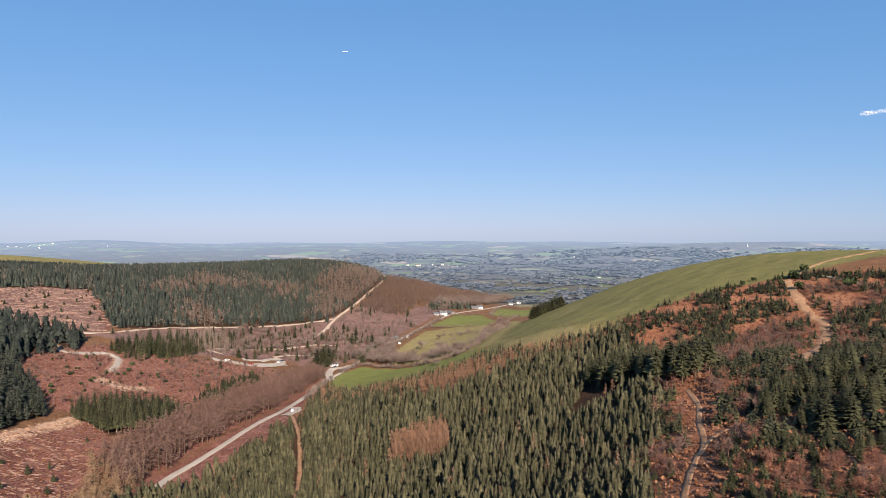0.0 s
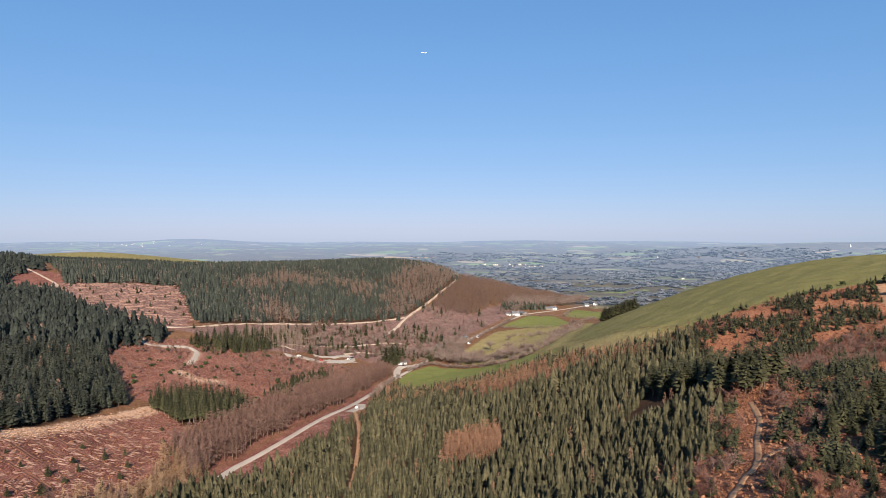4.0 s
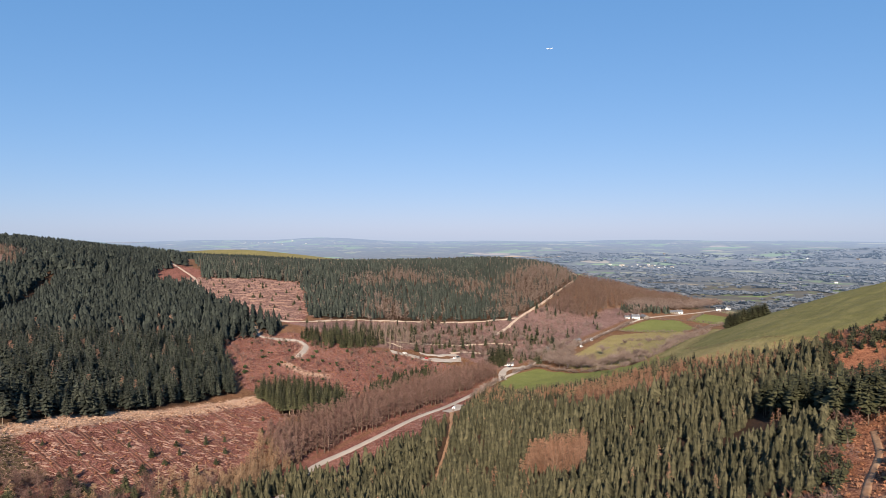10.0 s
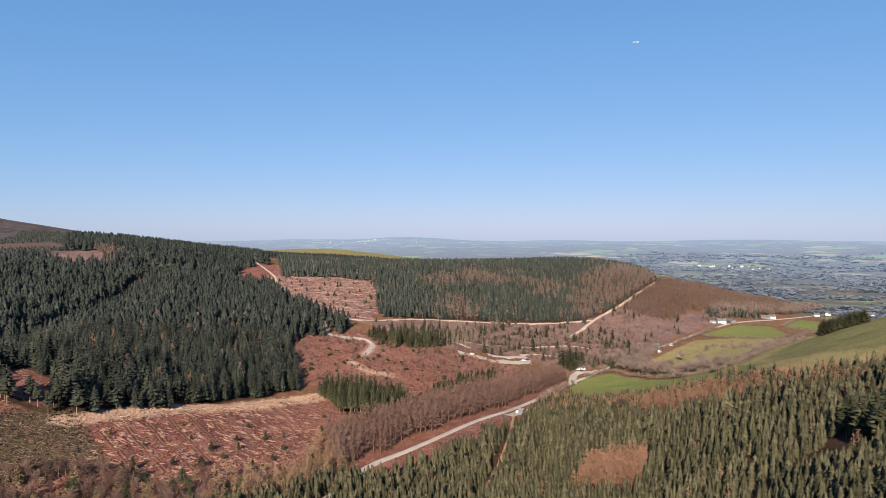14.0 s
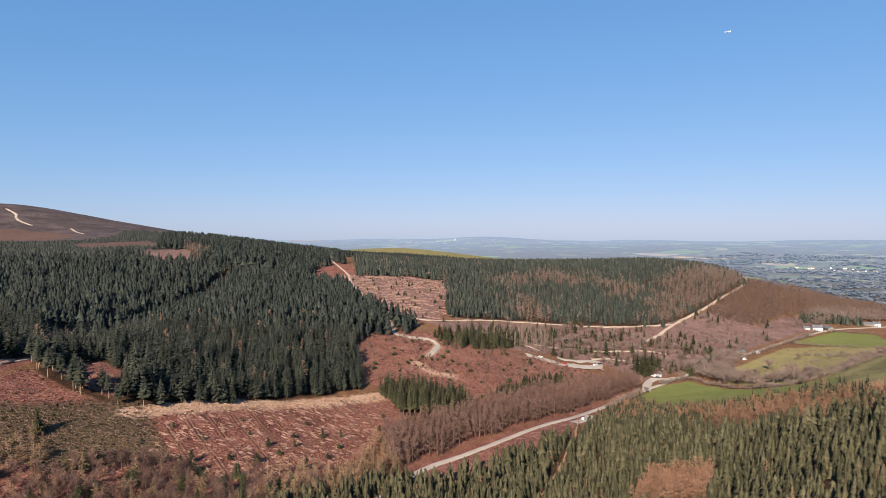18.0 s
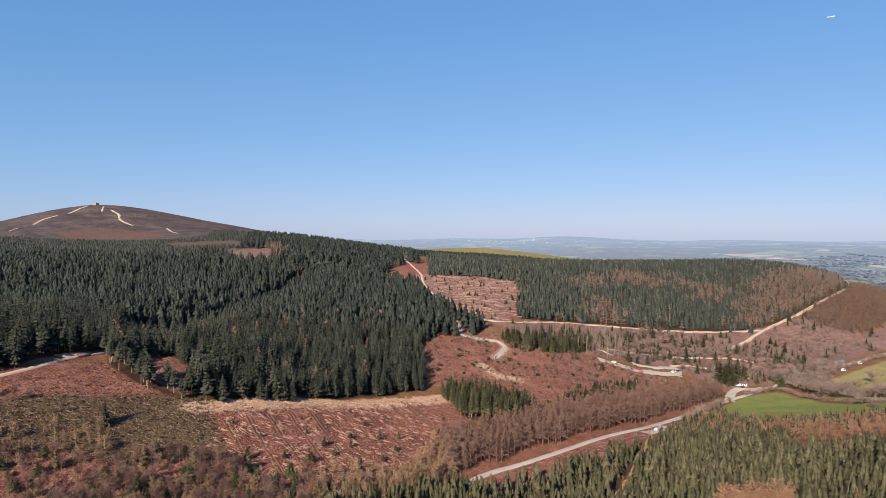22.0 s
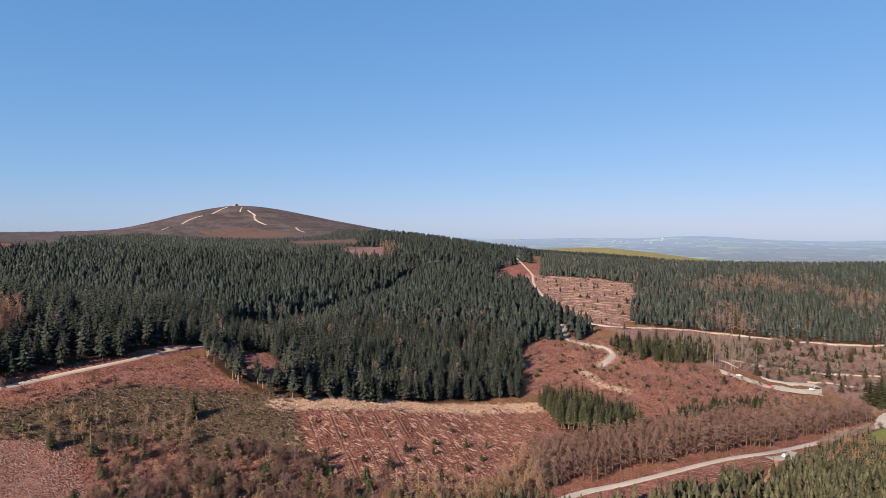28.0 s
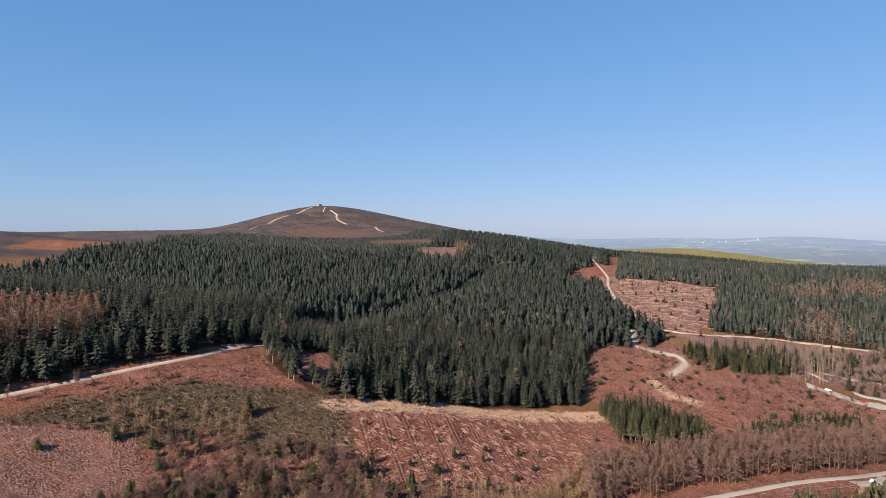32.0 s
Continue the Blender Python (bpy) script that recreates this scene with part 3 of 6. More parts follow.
ribbon("yard_lane", YARD_LANE, 6.0, TARMAC, "pale gravelled yard lane beside the road", "lane", 0.2)
ribbon("hill_track", HILL_TRACK, 1.5, SAND, "trodden earth track through the young trees", "path", 0.12, 3.0, 0.05)
ribbon("hill_track_branch", HILL_TRACK_B, 1.2, SAND, "trodden earth branch path", "path", 0.12, 1.5, 0.2)
ribbon("hill_path", HILL_PATH, 4.2, SAND, "broad eroded path up the scrubby hill", "path", 0.15, 2.0, 0.35)
ribbon("wall_path", HILL_WALL, 2.6, SAND, "worn path over the hill pasture", "path", 0.15, 2.0, 0.3)
ribbon("trail", TRAIL, 1.9, SAND, "narrow earth trail between the spruces", "path", 0.12, 1.5, 0.25)
ribbon("lay_by", [(-104, 408), (-101, 418), (-101, 428), (-104, 438)], 6.5, TARMAC, "gravelled lay-by beside the valley road", "lay-by", 0.18)
for way, wid in (([(-1775, 570), (-1834, 610), (-1863, 653)], 8), ([(-1865, 681), (-1910, 722), (-1965, 763)], 9), ([(-1841, 758), (-1934, 800)], 6), ([(-1859, 789), (-1787, 783), (-1740, 765), (-1694, 757), (-1640, 760)], 9),
                 ([(-1704, 497), (-1748, 530)], 5), ([(-1568, 815), (-1500, 795), (-1444, 784)], 6)):
    ribbon("summit_path", way, wid * 0.6, TRACK, "worn pale path over the heather summit", "path", 0.6, 8, 0.2)


for way, wid in (([(-640, 2905), (-560, 2890), (-480, 2897), (-330, 2978)], 45), ([(-3560, 3350), (-3420, 3360), (-3260, 3380)], 60)):
    ribbon("quarry_floor", way, wid * 0.7, TRACK, "pale far quarry floor on the plain", "quarry", 1.5, 30, 0.25)


# ---- plants: templates of unit height ----
def stack(parts):
    co, fa, mi, n = [], [], [], 0
    for c, f, m in parts:
        co.append(c)
        fa.append(f + n)
        mi.append(np.full(len(f), m))
        n += len(c)
    return np.vstack(co), np.vstack(fa), np.concatenate(mi)


def stem(r0, r1, h, sides=4, lean=(0.0, 0.0)):
    a = np.arange(sides) * 2 * np.pi / sides
    lo = np.column_stack([r0 * np.cos(a), r0 * np.sin(a), np.full(sides, -0.03)])
    hi = np.column_stack([r1 * np.cos(a) + lean[0], r1 * np.sin(a) + lean[1], np.full(sides, h)])
    i = np.arange(sides)
    j = (i + 1) % sides
    f = np.vstack([np.column_stack([i, j, j + sides]), np.column_stack([i, j + sides, i + sides])])
    return np.vstack([lo, hi]), f


def spruce(rng, whorls, spikes, base=0.14, slim=0.17, trunk=True, narrow=0.3):
    """Whorls of boughs with upturned tips, each a folded blade of needles, round a dark core, narrowing to a spire."""
    parts = [(*stem(0.014, 0.004, 0.9, 3), 0)] if trunk else []
    step = (0.95 - base) / whorls
    root, left, right, tip = [], [], [], []
    for i in range(whorls):
        q = i / (whorls - 0.3)
        r = (slim * (1 - q) ** 0.62 + 0.012) * (0.85 if i == 0 else 1.0)
        n = max(3, int(round(spikes * (1 - 0.5 * q))))
        turn = rng.uniform(0, 6.28)
        for k in range(n):
            a = turn + (k + rng.uniform(-0.3, 0.3)) * 2 * np.pi / n
            ln = r * rng.uniform(0.7, 1.3)
            z = base + (0.95 - base) * q + rng.uniform(-0.4, 0.4) * step
            droop = rng.uniform(0.0, 0.4) - 0.8 * q ** 2
            w = ln * narrow * rng.uniform(0.8, 1.25)
            c, sn = np.cos(a), np.sin(a)
            zm = z + 0.2 * step - 0.75 * ln * droop
            root.append((0, 0, z + 0.6 * step + 0.12 * ln))
            left.append((0.6 * ln * c - w * sn, 0.6 * ln * sn + w * c, zm - 0.5 * w))
            right.append((0.6 * ln * c + w * sn, 0.6 * ln * sn - w * c, zm - 0.5 * w))
            tip.append((ln * c, ln * sn, z - ln * (droop - 0.08)))
    m = len(root)
    k = np.arange(m)
    parts.append((np.array(root + left + right + tip), np.vstack([np.column_stack([k, k + m, k + 3 * m]), np.column_stack([k, k + 3 * m, k + 2 * m])]), 1))
    parts.append((np.array([(0.01, 0, 0.92), (-0.007, 0.009, 0.92), (-0.007, -0.009, 0.92), (0, 0, 1.0)]), np.array([(0, 1, 3), (1, 2, 3), (2, 0, 3)]), 1))
    # added near-black core: the shade inside the crown, put in as colour
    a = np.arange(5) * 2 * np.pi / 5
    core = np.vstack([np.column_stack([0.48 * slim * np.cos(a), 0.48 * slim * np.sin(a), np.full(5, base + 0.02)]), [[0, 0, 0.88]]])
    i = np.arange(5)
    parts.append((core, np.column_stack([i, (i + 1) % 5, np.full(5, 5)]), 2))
    return stack(parts)


def far_spruce(rng, whorls, spikes, base=0.08, slim=0.2):
    """A far spruce: ragged skirts one above the other, narrowing to a spire."""
    parts = []
    step = (0.97 - base) / whorls
    for i in range(whorls):
        q = i / (whorls - 0.3)
        r = (slim * (1 - q) ** 0.66 + 0.012) * rng.uniform(0.9, 1.1)
        z = base + (0.97 - base) * q + rng.normal(0, 0.12 * step)
        n = max(3, int(round(spikes * (1 - 0.35 * q))))
        a = (np.arange(2 * n) + rng.uniform(-0.3, 0.3, 2 * n)) * np.pi / n + rng.uniform(0, 6.28)
        out = np.arange(2 * n) % 2 == 0
        rr = r * np.where(out, rng.uniform(0.82, 1.35, 2 * n), rng.uniform(0.4, 0.62, 2 * n))
        zz = z + np.where(out, -r * rng.uniform(0.0, 0.4, 2 * n), r * rng.uniform(0.1, 0.35, 2 * n))
        co = np.vstack([np.column_stack([rr * np.cos(a), rr * np.sin(a), zz]), [[0, 0, min(1.0, z + 1.15 * step + 0.75 * r)]]])
        k = np.arange(2 * n)
        parts.append((co, np.column_stack([k, (k + 1) % (2 * n), np.full(2 * n, 2 * n)]), 1))
    return stack(parts)


def slivers(rng, start, way, width):
    """Thin twig blades from start along way."""
    n = len(start)
    side = np.cross(way, rng.normal(size=(n, 3)))
    side /= np.linalg.norm(side, axis=1)[:, None] + 1e-9
    side *= np.asarray(width).reshape(-1, 1)
    co = np.stack([start - side, start + side, start + way], 1).reshape(-1, 3)
    return co, np.arange(3 * n).reshape(n, 3)


def larch(rng, boughs, twigs, slim=0.19, base=0.22, thin=0.0052):
    """A straight stem with thin bare boughs and hanging twigs."""
    q = np.sort(rng.uniform(0, 1, boughs)) ** 1.1
    z = base + (0.97 - base) * q
    a = rng.uniform(0, 2 * np.pi, boughs)
    ln = slim * (1 - q) ** 0.75 * rng.uniform(0.7, 1.15, boughs) + 0.02
    start = np.column_stack([np.zeros(boughs), np.zeros(boughs), z])
    way = np.column_stack([np.cos(a) * ln, np.sin(a) * ln, ln * rng.uniform(-0.15, 0.35, boughs)])
    c1, f1 = slivers(rng, start, way, np.full(boughs, max(0.008, 0.8 * thin)))
    t = rng.uniform(0.2, 1.0, (boughs, twigs, 1))
    s2 = (start[:, None] + way[:, None] * t).reshape(-1, 3)
    w2 = rng.normal(0, 0.026, (boughs * twigs, 3)) + np.repeat(way * 0.3, twigs, 0)
    w2[:, 2] -= 0.02
    c2, f2 = slivers(rng, s2, w2, np.full(len(s2), thin))
    return stack([(*stem(0.015, 0.004, 0.97, 4), 0), (c1, f1, 1), (c2, f2, 1)])


def broadleaf(rng, limbs, twigs, width=0.36, base=0.22, thick=0.017, multi=1, thin=0.0105):
    """A short bole, rising limbs and a bare rounded crown of twigs."""
    parts = []
    for _ in range(multi):
        parts.append((*stem(thick / multi ** 0.5, thick * 0.4, 0.55, 4, tuple(rng.normal(0, 0.03 + 0.05 * (multi - 1), 2))), 0))
    a = rng.uniform(0, 2 * np.pi, limbs)
    el = rng.uniform(0.35, 1.35, limbs)
    ln = np.where(el > 0.9, 0.5, 0.42) * rng.uniform(0.7, 1.1, limbs)
    start = np.column_stack([np.zeros(limbs), np.zeros(limbs), rng.uniform(base, 0.55, limbs)])
    way = np.column_stack([np.cos(a) * np.cos(el) * ln * width / 0.36, np.sin(a) * np.cos(el) * ln * width / 0.36, np.sin(el) * ln])
    c1, f1 = slivers(rng, start, way, np.full(limbs, thick * 0.5))
    t = rng.uniform(0.3, 1.0, (limbs, twigs, 1))
    s2 = (start[:, None] + way[:, None] * t).reshape(-1, 3)
    w2 = rng.normal(0, 0.085, (limbs * twigs, 3)) + np.repeat(way * 0.15, twigs, 0)
    c2, f2 = slivers(rng, s2, w2, np.full(len(s2), thin))
    return stack([(c, f, m) for c, f, m in parts] + [(c1, f1, 1), (c2, f2, 1)])


def clumps(rng, centres, radii, leaves, size):
    """Loose clumps of small leaf blades."""
    out = []
    for c, r in zip(centres, radii):
        d = rng.normal(size=(leaves, 3))
        d /= np.linalg.norm(d, axis=1)[:, None]
        p = np.asarray(c) + d * r * rng.uniform(0.55, 1.05, (leaves, 1)) * np.array([1, 1, 0.75])
        u = np.cross(d, rng.normal(size=(leaves, 3)))
        u /= np.linalg.norm(u, axis=1)[:, None] + 1e-9
        v = np.cross(d, u) + d * 0.35
        s = size * rng.uniform(0.7, 1.4, (leaves, 1))
        co = np.stack([p + u * s, p - u * s * 0.6 + v * s, p - u * s * 0.6 - v * s], 1).reshape(-1, 3)
        out.append((co, np.arange(3 * leaves).reshape(leaves, 3), 1))
    return out


def bush(rng, n=5, leaves=16, size=0.2):
    c = np.column_stack([rng.normal(0, 0.35, n), rng.normal(0, 0.35, n), rng.uniform(0.3, 0.62, n)])
    return stack([(*stem(0.04, 0.02, 0.4, 3), 0)] + clumps(rng, c, rng.uniform(0.28, 0.42, n), leaves, size))


def scatter(poly, gap, seed, jitter=0.38, holes=(), lines=(), margin=0.0, wobble=1.2):
    """Jittered planting inside an outline, clear of holes and of (line, half width)."""
    rng = np.random.default_rng(seed)
    p = np.array(poly)
    lo, hi = p.min(0), p.max(0)
    xs, ys = np.arange(lo[0], hi[0], gap), np.arange(lo[1], hi[1], gap * 0.866)
    gxx, gyy = np.meshgrid(xs, ys)
    gxx = gxx + (np.arange(len(ys)) % 2)[:, None] * gap / 2
    x = gxx.ravel() + rng.normal(0, jitter * gap * 0.6, gxx.size)
    y = gyy.ravel() + rng.normal(0, jitter * gap * 0.6, gxx.size)
    wave = wobble * (np.sin(x * 0.17 + 2.0 * np.sin(y * 0.11)) + np.sin(y * 0.19 + 2.0 * np.sin(x * 0.13)))
    ok = inside(poly, x, y) > margin + wave
    x, y, wave = x[ok], y[ok], wave[ok]
    for h in holes:
        k = inside(h, x, y) < wave
        wave = wave[k]
        x, y = x[k], y[k]
    for line, w in lines:
        k = beside(line, x, y) > w
        x, y = x[k], y[k]
    return x, y, rng


def mass(name, label, category, x, y, h, wide, temps, mats, seed):
    """Many plants as one mesh."""
    rng = np.random.default_rng(seed)
    z = ground_z(x, y)
    pick = rng.integers(0, len(temps), len(x))
    turn = rng.uniform(0, 2 * np.pi, len(x))
    parts = []
    for k, (co, fa, mi) in enumerate(temps):
        s = pick == k
        n = int(s.sum())
        if not n:
            continue
        c, sn = np.cos(turn[s])[:, None], np.sin(turn[s])[:, None]
        hw = (h[s] * wide[s])[:, None]
        vx, vy = co[None, :, 0] * hw, co[None, :, 1] * hw
        vz = co[None, :, 2] * h[s][:, None] + z[s][:, None]
        lean = rng.normal(0, 0.02, (2, n, 1)) * (co[None, None, :, 2] * h[s][:, None])
        out = np.stack([vx * c - vy * sn + lean[0] + x[s][:, None], vx * sn + vy * c + lean[1] + y[s][:, None], vz], -1).reshape(-1, 3)
        f = (fa[None] + (np.arange(n) * len(co))[:, None, None]).reshape(-1, 3)
        parts.append((out, f, np.tile(mi, n)))
    n, cos, fas, mis = 0, [], [], []
    tones = np.concatenate([np.repeat(rng.random(int((pick == k).sum())), len(t[0])) for k, t in enumerate(temps)])
    for c, f, m in parts:
        cos.append(c)
        fas.append(f + n)
        mis.append(m)
        n += len(c)
    me = raw_mesh(name, np.vstack(cos), np.vstack(fas), np.concatenate(mis), mats + [INNER_SHADE])
    me.attributes.new("tone", "FLOAT", "POINT").data.foreach_set("value", np.ascontiguousarray(tones, np.float32))
    return tagged(new(name, me), label, category, kind="stuff")


PROTO = {}


def prototypes(kind, temps, bark, leaf):
    """Trunk and crown meshes of a kind, shared by all its single trees."""
    out = []
    for co, fa, mi in temps:
        pair = []
        for nm, sel, mt in (("trunk", mi == 0, [bark]), ("crown", mi > 0, [leaf, INNER_SHADE])):
            f = fa[sel]
            used = np.unique(f)
            back = np.zeros(len(co), int)
            back[used] = np.arange(len(used))
            pair.append(raw_mesh(kind + "_" + nm, co[used], back[f], np.maximum(mi[sel] - 1, 0), mt))
        out.append(pair)
    PROTO[kind] = out


def plant(kind, name, x, y, h, wide, label, category, group, rng):
    """One tree or bush as a thing with trunk and crown."""
    trunk, crown = PROTO[kind][rng.integers(0, len(PROTO[kind]))]
    root = new(name)
    root.matrix_world = Matrix.LocRotScale((x, y, gz(x, y)), Euler((0, 0, rng.uniform(0, 6.28))), (h * wide, h * wide, h))
    for nm, me in (("trunk", trunk), ("crown", crown)):
        o = new(nm, me)
        o.parent = root
    return tagged(root, label, category, group)


R = np.random.default_rng(11)
SPRUCE_RICH = [spruce(R, 19, 10, 0.06, R.uniform(0.17, 0.21), True, 0.17) for _ in range(9)]
SPRUCE_FINE = [spruce(R, 11, 7, 0.08, R.uniform(0.17, 0.215), True, 0.24) for _ in range(10)]
SPRUCE_MID = [spruce(R, 6, 6, 0.08, R.uniform(0.17, 0.21), True, 0.30) for _ in range(10)]
SPRUCE_TALL = [spruce(R, 15, 9, 0.34, R.uniform(0.15, 0.18), True, 0.2) for _ in range(5)]
SPRUCE_EDGE = [spruce(R, 12, 8, 0.13, R.uniform(0.15, 0.19), True, 0.22) for _ in range(6)]
SPRUCE_FAR = [far_spruce(R, 4, 5, 0.08, R.uniform(0.16, 0.2)) for _ in range(10)]
SPRUCE_STAND = [far_spruce(R, 10, 6, 0.05, R.uniform(0.16, 0.22)) for _ in range(12)]
SPRUCE_STAND_FAR = [far_spruce(R, 6, 5, 0.05, R.uniform(0.18, 0.23)) for _ in range(10)]
SPRUCE_BACK = [far_spruce(R, 3, 4, 0.08, R.uniform(0.17, 0.22)) for _ in range(8)]
LARCH_FINE = [larch(R, 64, 4, 0.19, 0.22, 0.0075) for _ in range(6)]
LARCH_YOUNG = [larch(R, 60, 6, 0.22, 0.05, 0.0095) for _ in range(5)]
LARCH_FAR = [larch(R, 22, 2, 0.22, 0.15, 0.02) for _ in range(4)]
OAK_T = [broadleaf(R, 34, 11, 0.42, 0.2, 0.016, 1, 0.012) for _ in range(5)]
BIRCH_T = [broadleaf(R, 40, 14, 0.26, 0.14, 0.009, 1, 0.0048) for _ in range(5)]
BIRCH_LITE = [broadleaf(R, 18, 8, 0.26, 0.14, 0.012, 1, 0.012) for _ in range(5)]
OAK_LITE = [broadleaf(R, 18, 6, 0.42, 0.2, 0.02, 1, 0.022) for _ in range(5)]
BUSH_T = [bush(R) for _ in range(5)]
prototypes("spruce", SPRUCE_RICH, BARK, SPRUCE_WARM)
prototypes("young_spruce", SPRUCE_RICH, BARK, PINE)
prototypes("tall_spruce", SPRUCE_TALL, BARK, PINE)
prototypes("block_spruce", [spruce(R, 14, 9, 0.2, R.uniform(0.13, 0.16), True, 0.22) for _ in range(6)], BARK_PALE, PINE)
prototypes("larch", LARCH_FINE, BARK, LARCH_GREY)
prototypes("pole", [larch(R, 26, 3, 0.13, 0.5, 0.007) for _ in range(5)], BARK_PALE, OAK)
prototypes("young_larch", LARCH_YOUNG, BARK, LARCH_TAN)
prototypes("oak", OAK_T, BARK, OAK)
prototypes("birch", BIRCH_T, BARK_PALE, BIRCH)
prototypes("red_birch", BIRCH_T, BARK, PURPLE)
prototypes("bush", BUSH_T, BARK, GORSE)

# ---- the stands ----
WAYS = [(MAIN_ROAD[:5], 3.2), (MAIN_ROAD[5:], 5.5), (NORTH_TRACK, 3.5), (EAST_TRACK, 3.0), (WEST_TRACK, 2.6), (BEND_TRACK, 5), (TRAIL, 2.2), (HILL_TRACK, 4.2), (HILL_TRACK_B, 3.0), (HILL_PATH, 3.6)]


def ones(x):
    return np.ones(len(x))


CLEARING = [(50, 246), (54, 268), (66, 284), (72, 264), (68, 240), (60, 236)]
TALL_CLUMP = [(64, 294), (72, 264), (78, 238), (84, 212), (97, 222), (95, 258), (84, 298)]
# near spruces below the camera: the closest stretch tree by tree, the rest as one stand
x, y, rng = scatter(NEAR_FOREST, 2.7, 21, 0.5, [NEAR_LARCH, CLEARING, TALL_CLUMP], WAYS)
away = np.hypot(x - 30, y - 60)
keep = rng.random(len(x)) < np.interp(away, [150, 220], [0.92, 0.56])
x, y = x[keep], y[keep]
size = np.interp(np.hypot(x - 30, y - 60), [100, 160, 230], [0.58, 0.72, 1.0]) + 0.2 * np.sin(x * 0.09 + 1.5 * np.sin(y * 0.05)) * np.sin(y * 0.07 + 2.0)
away = np.hypot(x - 30, y - 60)
near = np.argsort(np.argsort(away)) < 300
for px, py, g in zip(x[near], y[near], size[near]):
    plant("spruce", "plantation_spruce", px, py, g * rng.uniform(5.5, 10.0), rng.uniform(1.0, 1.35), "dense green plantation spruce standing among others", "spruce", "near spruce plantation", rng)
h = size * rng.uniform(4.8, 9.5, len(x)) * np.where(rng.random(len(x)) < 0.04, 1.35, 1)
wide = rng.uniform(1.0, 1.35, len(x))
for nm, sel, temps, sd in (("spruce_plantation", ~near & (away < 250), SPRUCE_STAND, 1), ("spruce_plantation_beyond", ~near & (away >= 250), SPRUCE_STAND_FAR, 8)):
    mass(nm, "dense sunlit plantation of green spruces", "spruces", x[sel], y[sel], h[sel], wide[sel], temps, [BARK, SPRUCE_YOUNG], sd)
x, y, rng = scatter(NEAR_LARCH, 2.2, 22)
mass("larch_patch", "patch of bare orange-brown larches among spruces", "larches", x, y, rng.uniform(7.5, 10, len(x)), ones(x) * 1.1, LARCH_FINE, [BARK, LARCH_NEAR], 2)

# western forest: finer near, coarser and wider farther off
x, y, rng = scatter(WEST_FOREST, 5.0, 23, 0.6, [GLADE_A, GLADE_B, GLADE_C, LARCH_EDGE], WAYS + [(GULLY[1:], 7)])
d = np.hypot(x - 20, y - 60)
gap = np.interp(d, [0, 430, 500, 800, 900, 1500], [5.0, 5.0, 5.3, 6.2, 8.0, 10])
k = rng.random(len(x)) < 0.88 * (5.0 / gap) ** 2
x, y, d, gap = x[k], y[k], d[k], gap[k]
edge = inside(WEST_FOREST, x, y) < 7
corner = (y > 150) & (y < 200) & (x > -275) & (d < 450)
h = rng.uniform(10, 17, len(x)) * np.where(rng.random(len(x)) < 0.15, 0.72, 1)
wide = (gap / 5.0) ** 0.8 * rng.uniform(0.95, 1.4, len(x))
for nm, sel, temps, sd in (("forest_edge", edge & (d < 450) & ~corner, SPRUCE_EDGE, 4), ("forest_corner", edge & corner, SPRUCE_TALL, 3), ("forest_front", ~edge & (d < 450), SPRUCE_FINE, 4), ("forest_middle", (d >= 450) & (d < 800), SPRUCE_FAR, 5),
                           ("forest_back", d >= 800, SPRUCE_BACK, 6)):
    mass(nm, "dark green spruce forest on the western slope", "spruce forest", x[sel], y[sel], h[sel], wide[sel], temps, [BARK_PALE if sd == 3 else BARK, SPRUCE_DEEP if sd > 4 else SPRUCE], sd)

x, y, rng = scatter(NORTH_FOREST, 5.4, 24, 0.5, (), WAYS, 0, 3.0)
rough = np.array([noise.noise(Vector((a * 0.03, b * 0.03, 4.0))) for a, b in zip(x, y)])
red = np.max([inside(p, x, y) for p in NORTH_LARCH], axis=0) + 34 * rough + rng.normal(0, 9, len(x))
brown = (red > -5) & (rng.random(len(x)) < 0.92) | (rng.random(len(x)) < 0.09)
n = int(brown.sum())
mass("ridge_larches", "bare reddish-brown larches among the ridge spruces", "larches", x[brown], y[brown], rng.uniform(8, 12, n), rng.uniform(1.2, 1.6, n), LARCH_FAR, [BARK, OAK], 17)
x, y = x[~brown], y[~brown]
h = rng.uniform(7, 11.5, len(x))
mass("forest_north", "dark spruce plantation on the northern ridge", "spruce forest", x, y, h, rng.uniform(1.1, 1.6, len(x)), SPRUCE_FAR, [BARK, SPRUCE_RIDGE], 7)

x, y, rng = scatter(LARCH_ROW, 3.7, 40, 0.3, (), WAYS)
near = (y > 250) & (y < 345)
for px, py in list(zip(x[near], y[near]))[:150]:
    plant("larch", "larch_tree", px, py, rng.uniform(11, 15), 1.25, "tall bare pinkish-brown larch in a roadside row", "larch", "roadside larches", rng)
mass("larch_row", "row of tall bare pinkish-brown larches beside the road", "larches", x[~near], y[~near], rng.uniform(11, 15, int((~near).sum())), ones(x[~near]) * 1.25, LARCH_FINE, [BARK, LARCH_GREY], 15)

for nm, poly, sd in (("small_spruce_block", SMALL_BLOCK, 41), ("dark_spruce_row", DARK_ROW, 42)):
    x, y, rng = scatter(poly, 3.3, sd)
    hh = rng.uniform(8.5, 16, len(x)) if sd == 41 else rng.uniform(5, 8, len(x))
    for px, py, ph in zip(x, y, hh):
        plant("block_spruce" if sd == 41 else "young_spruce", "block_spruce" if sd == 41 else "row_spruce", px, py, ph, 1.15, "dark green spruce of a small uncut block", "spruce", nm.replace("_", " "), rng)
x, y, rng = scatter(GROVE, 4.0, 43)
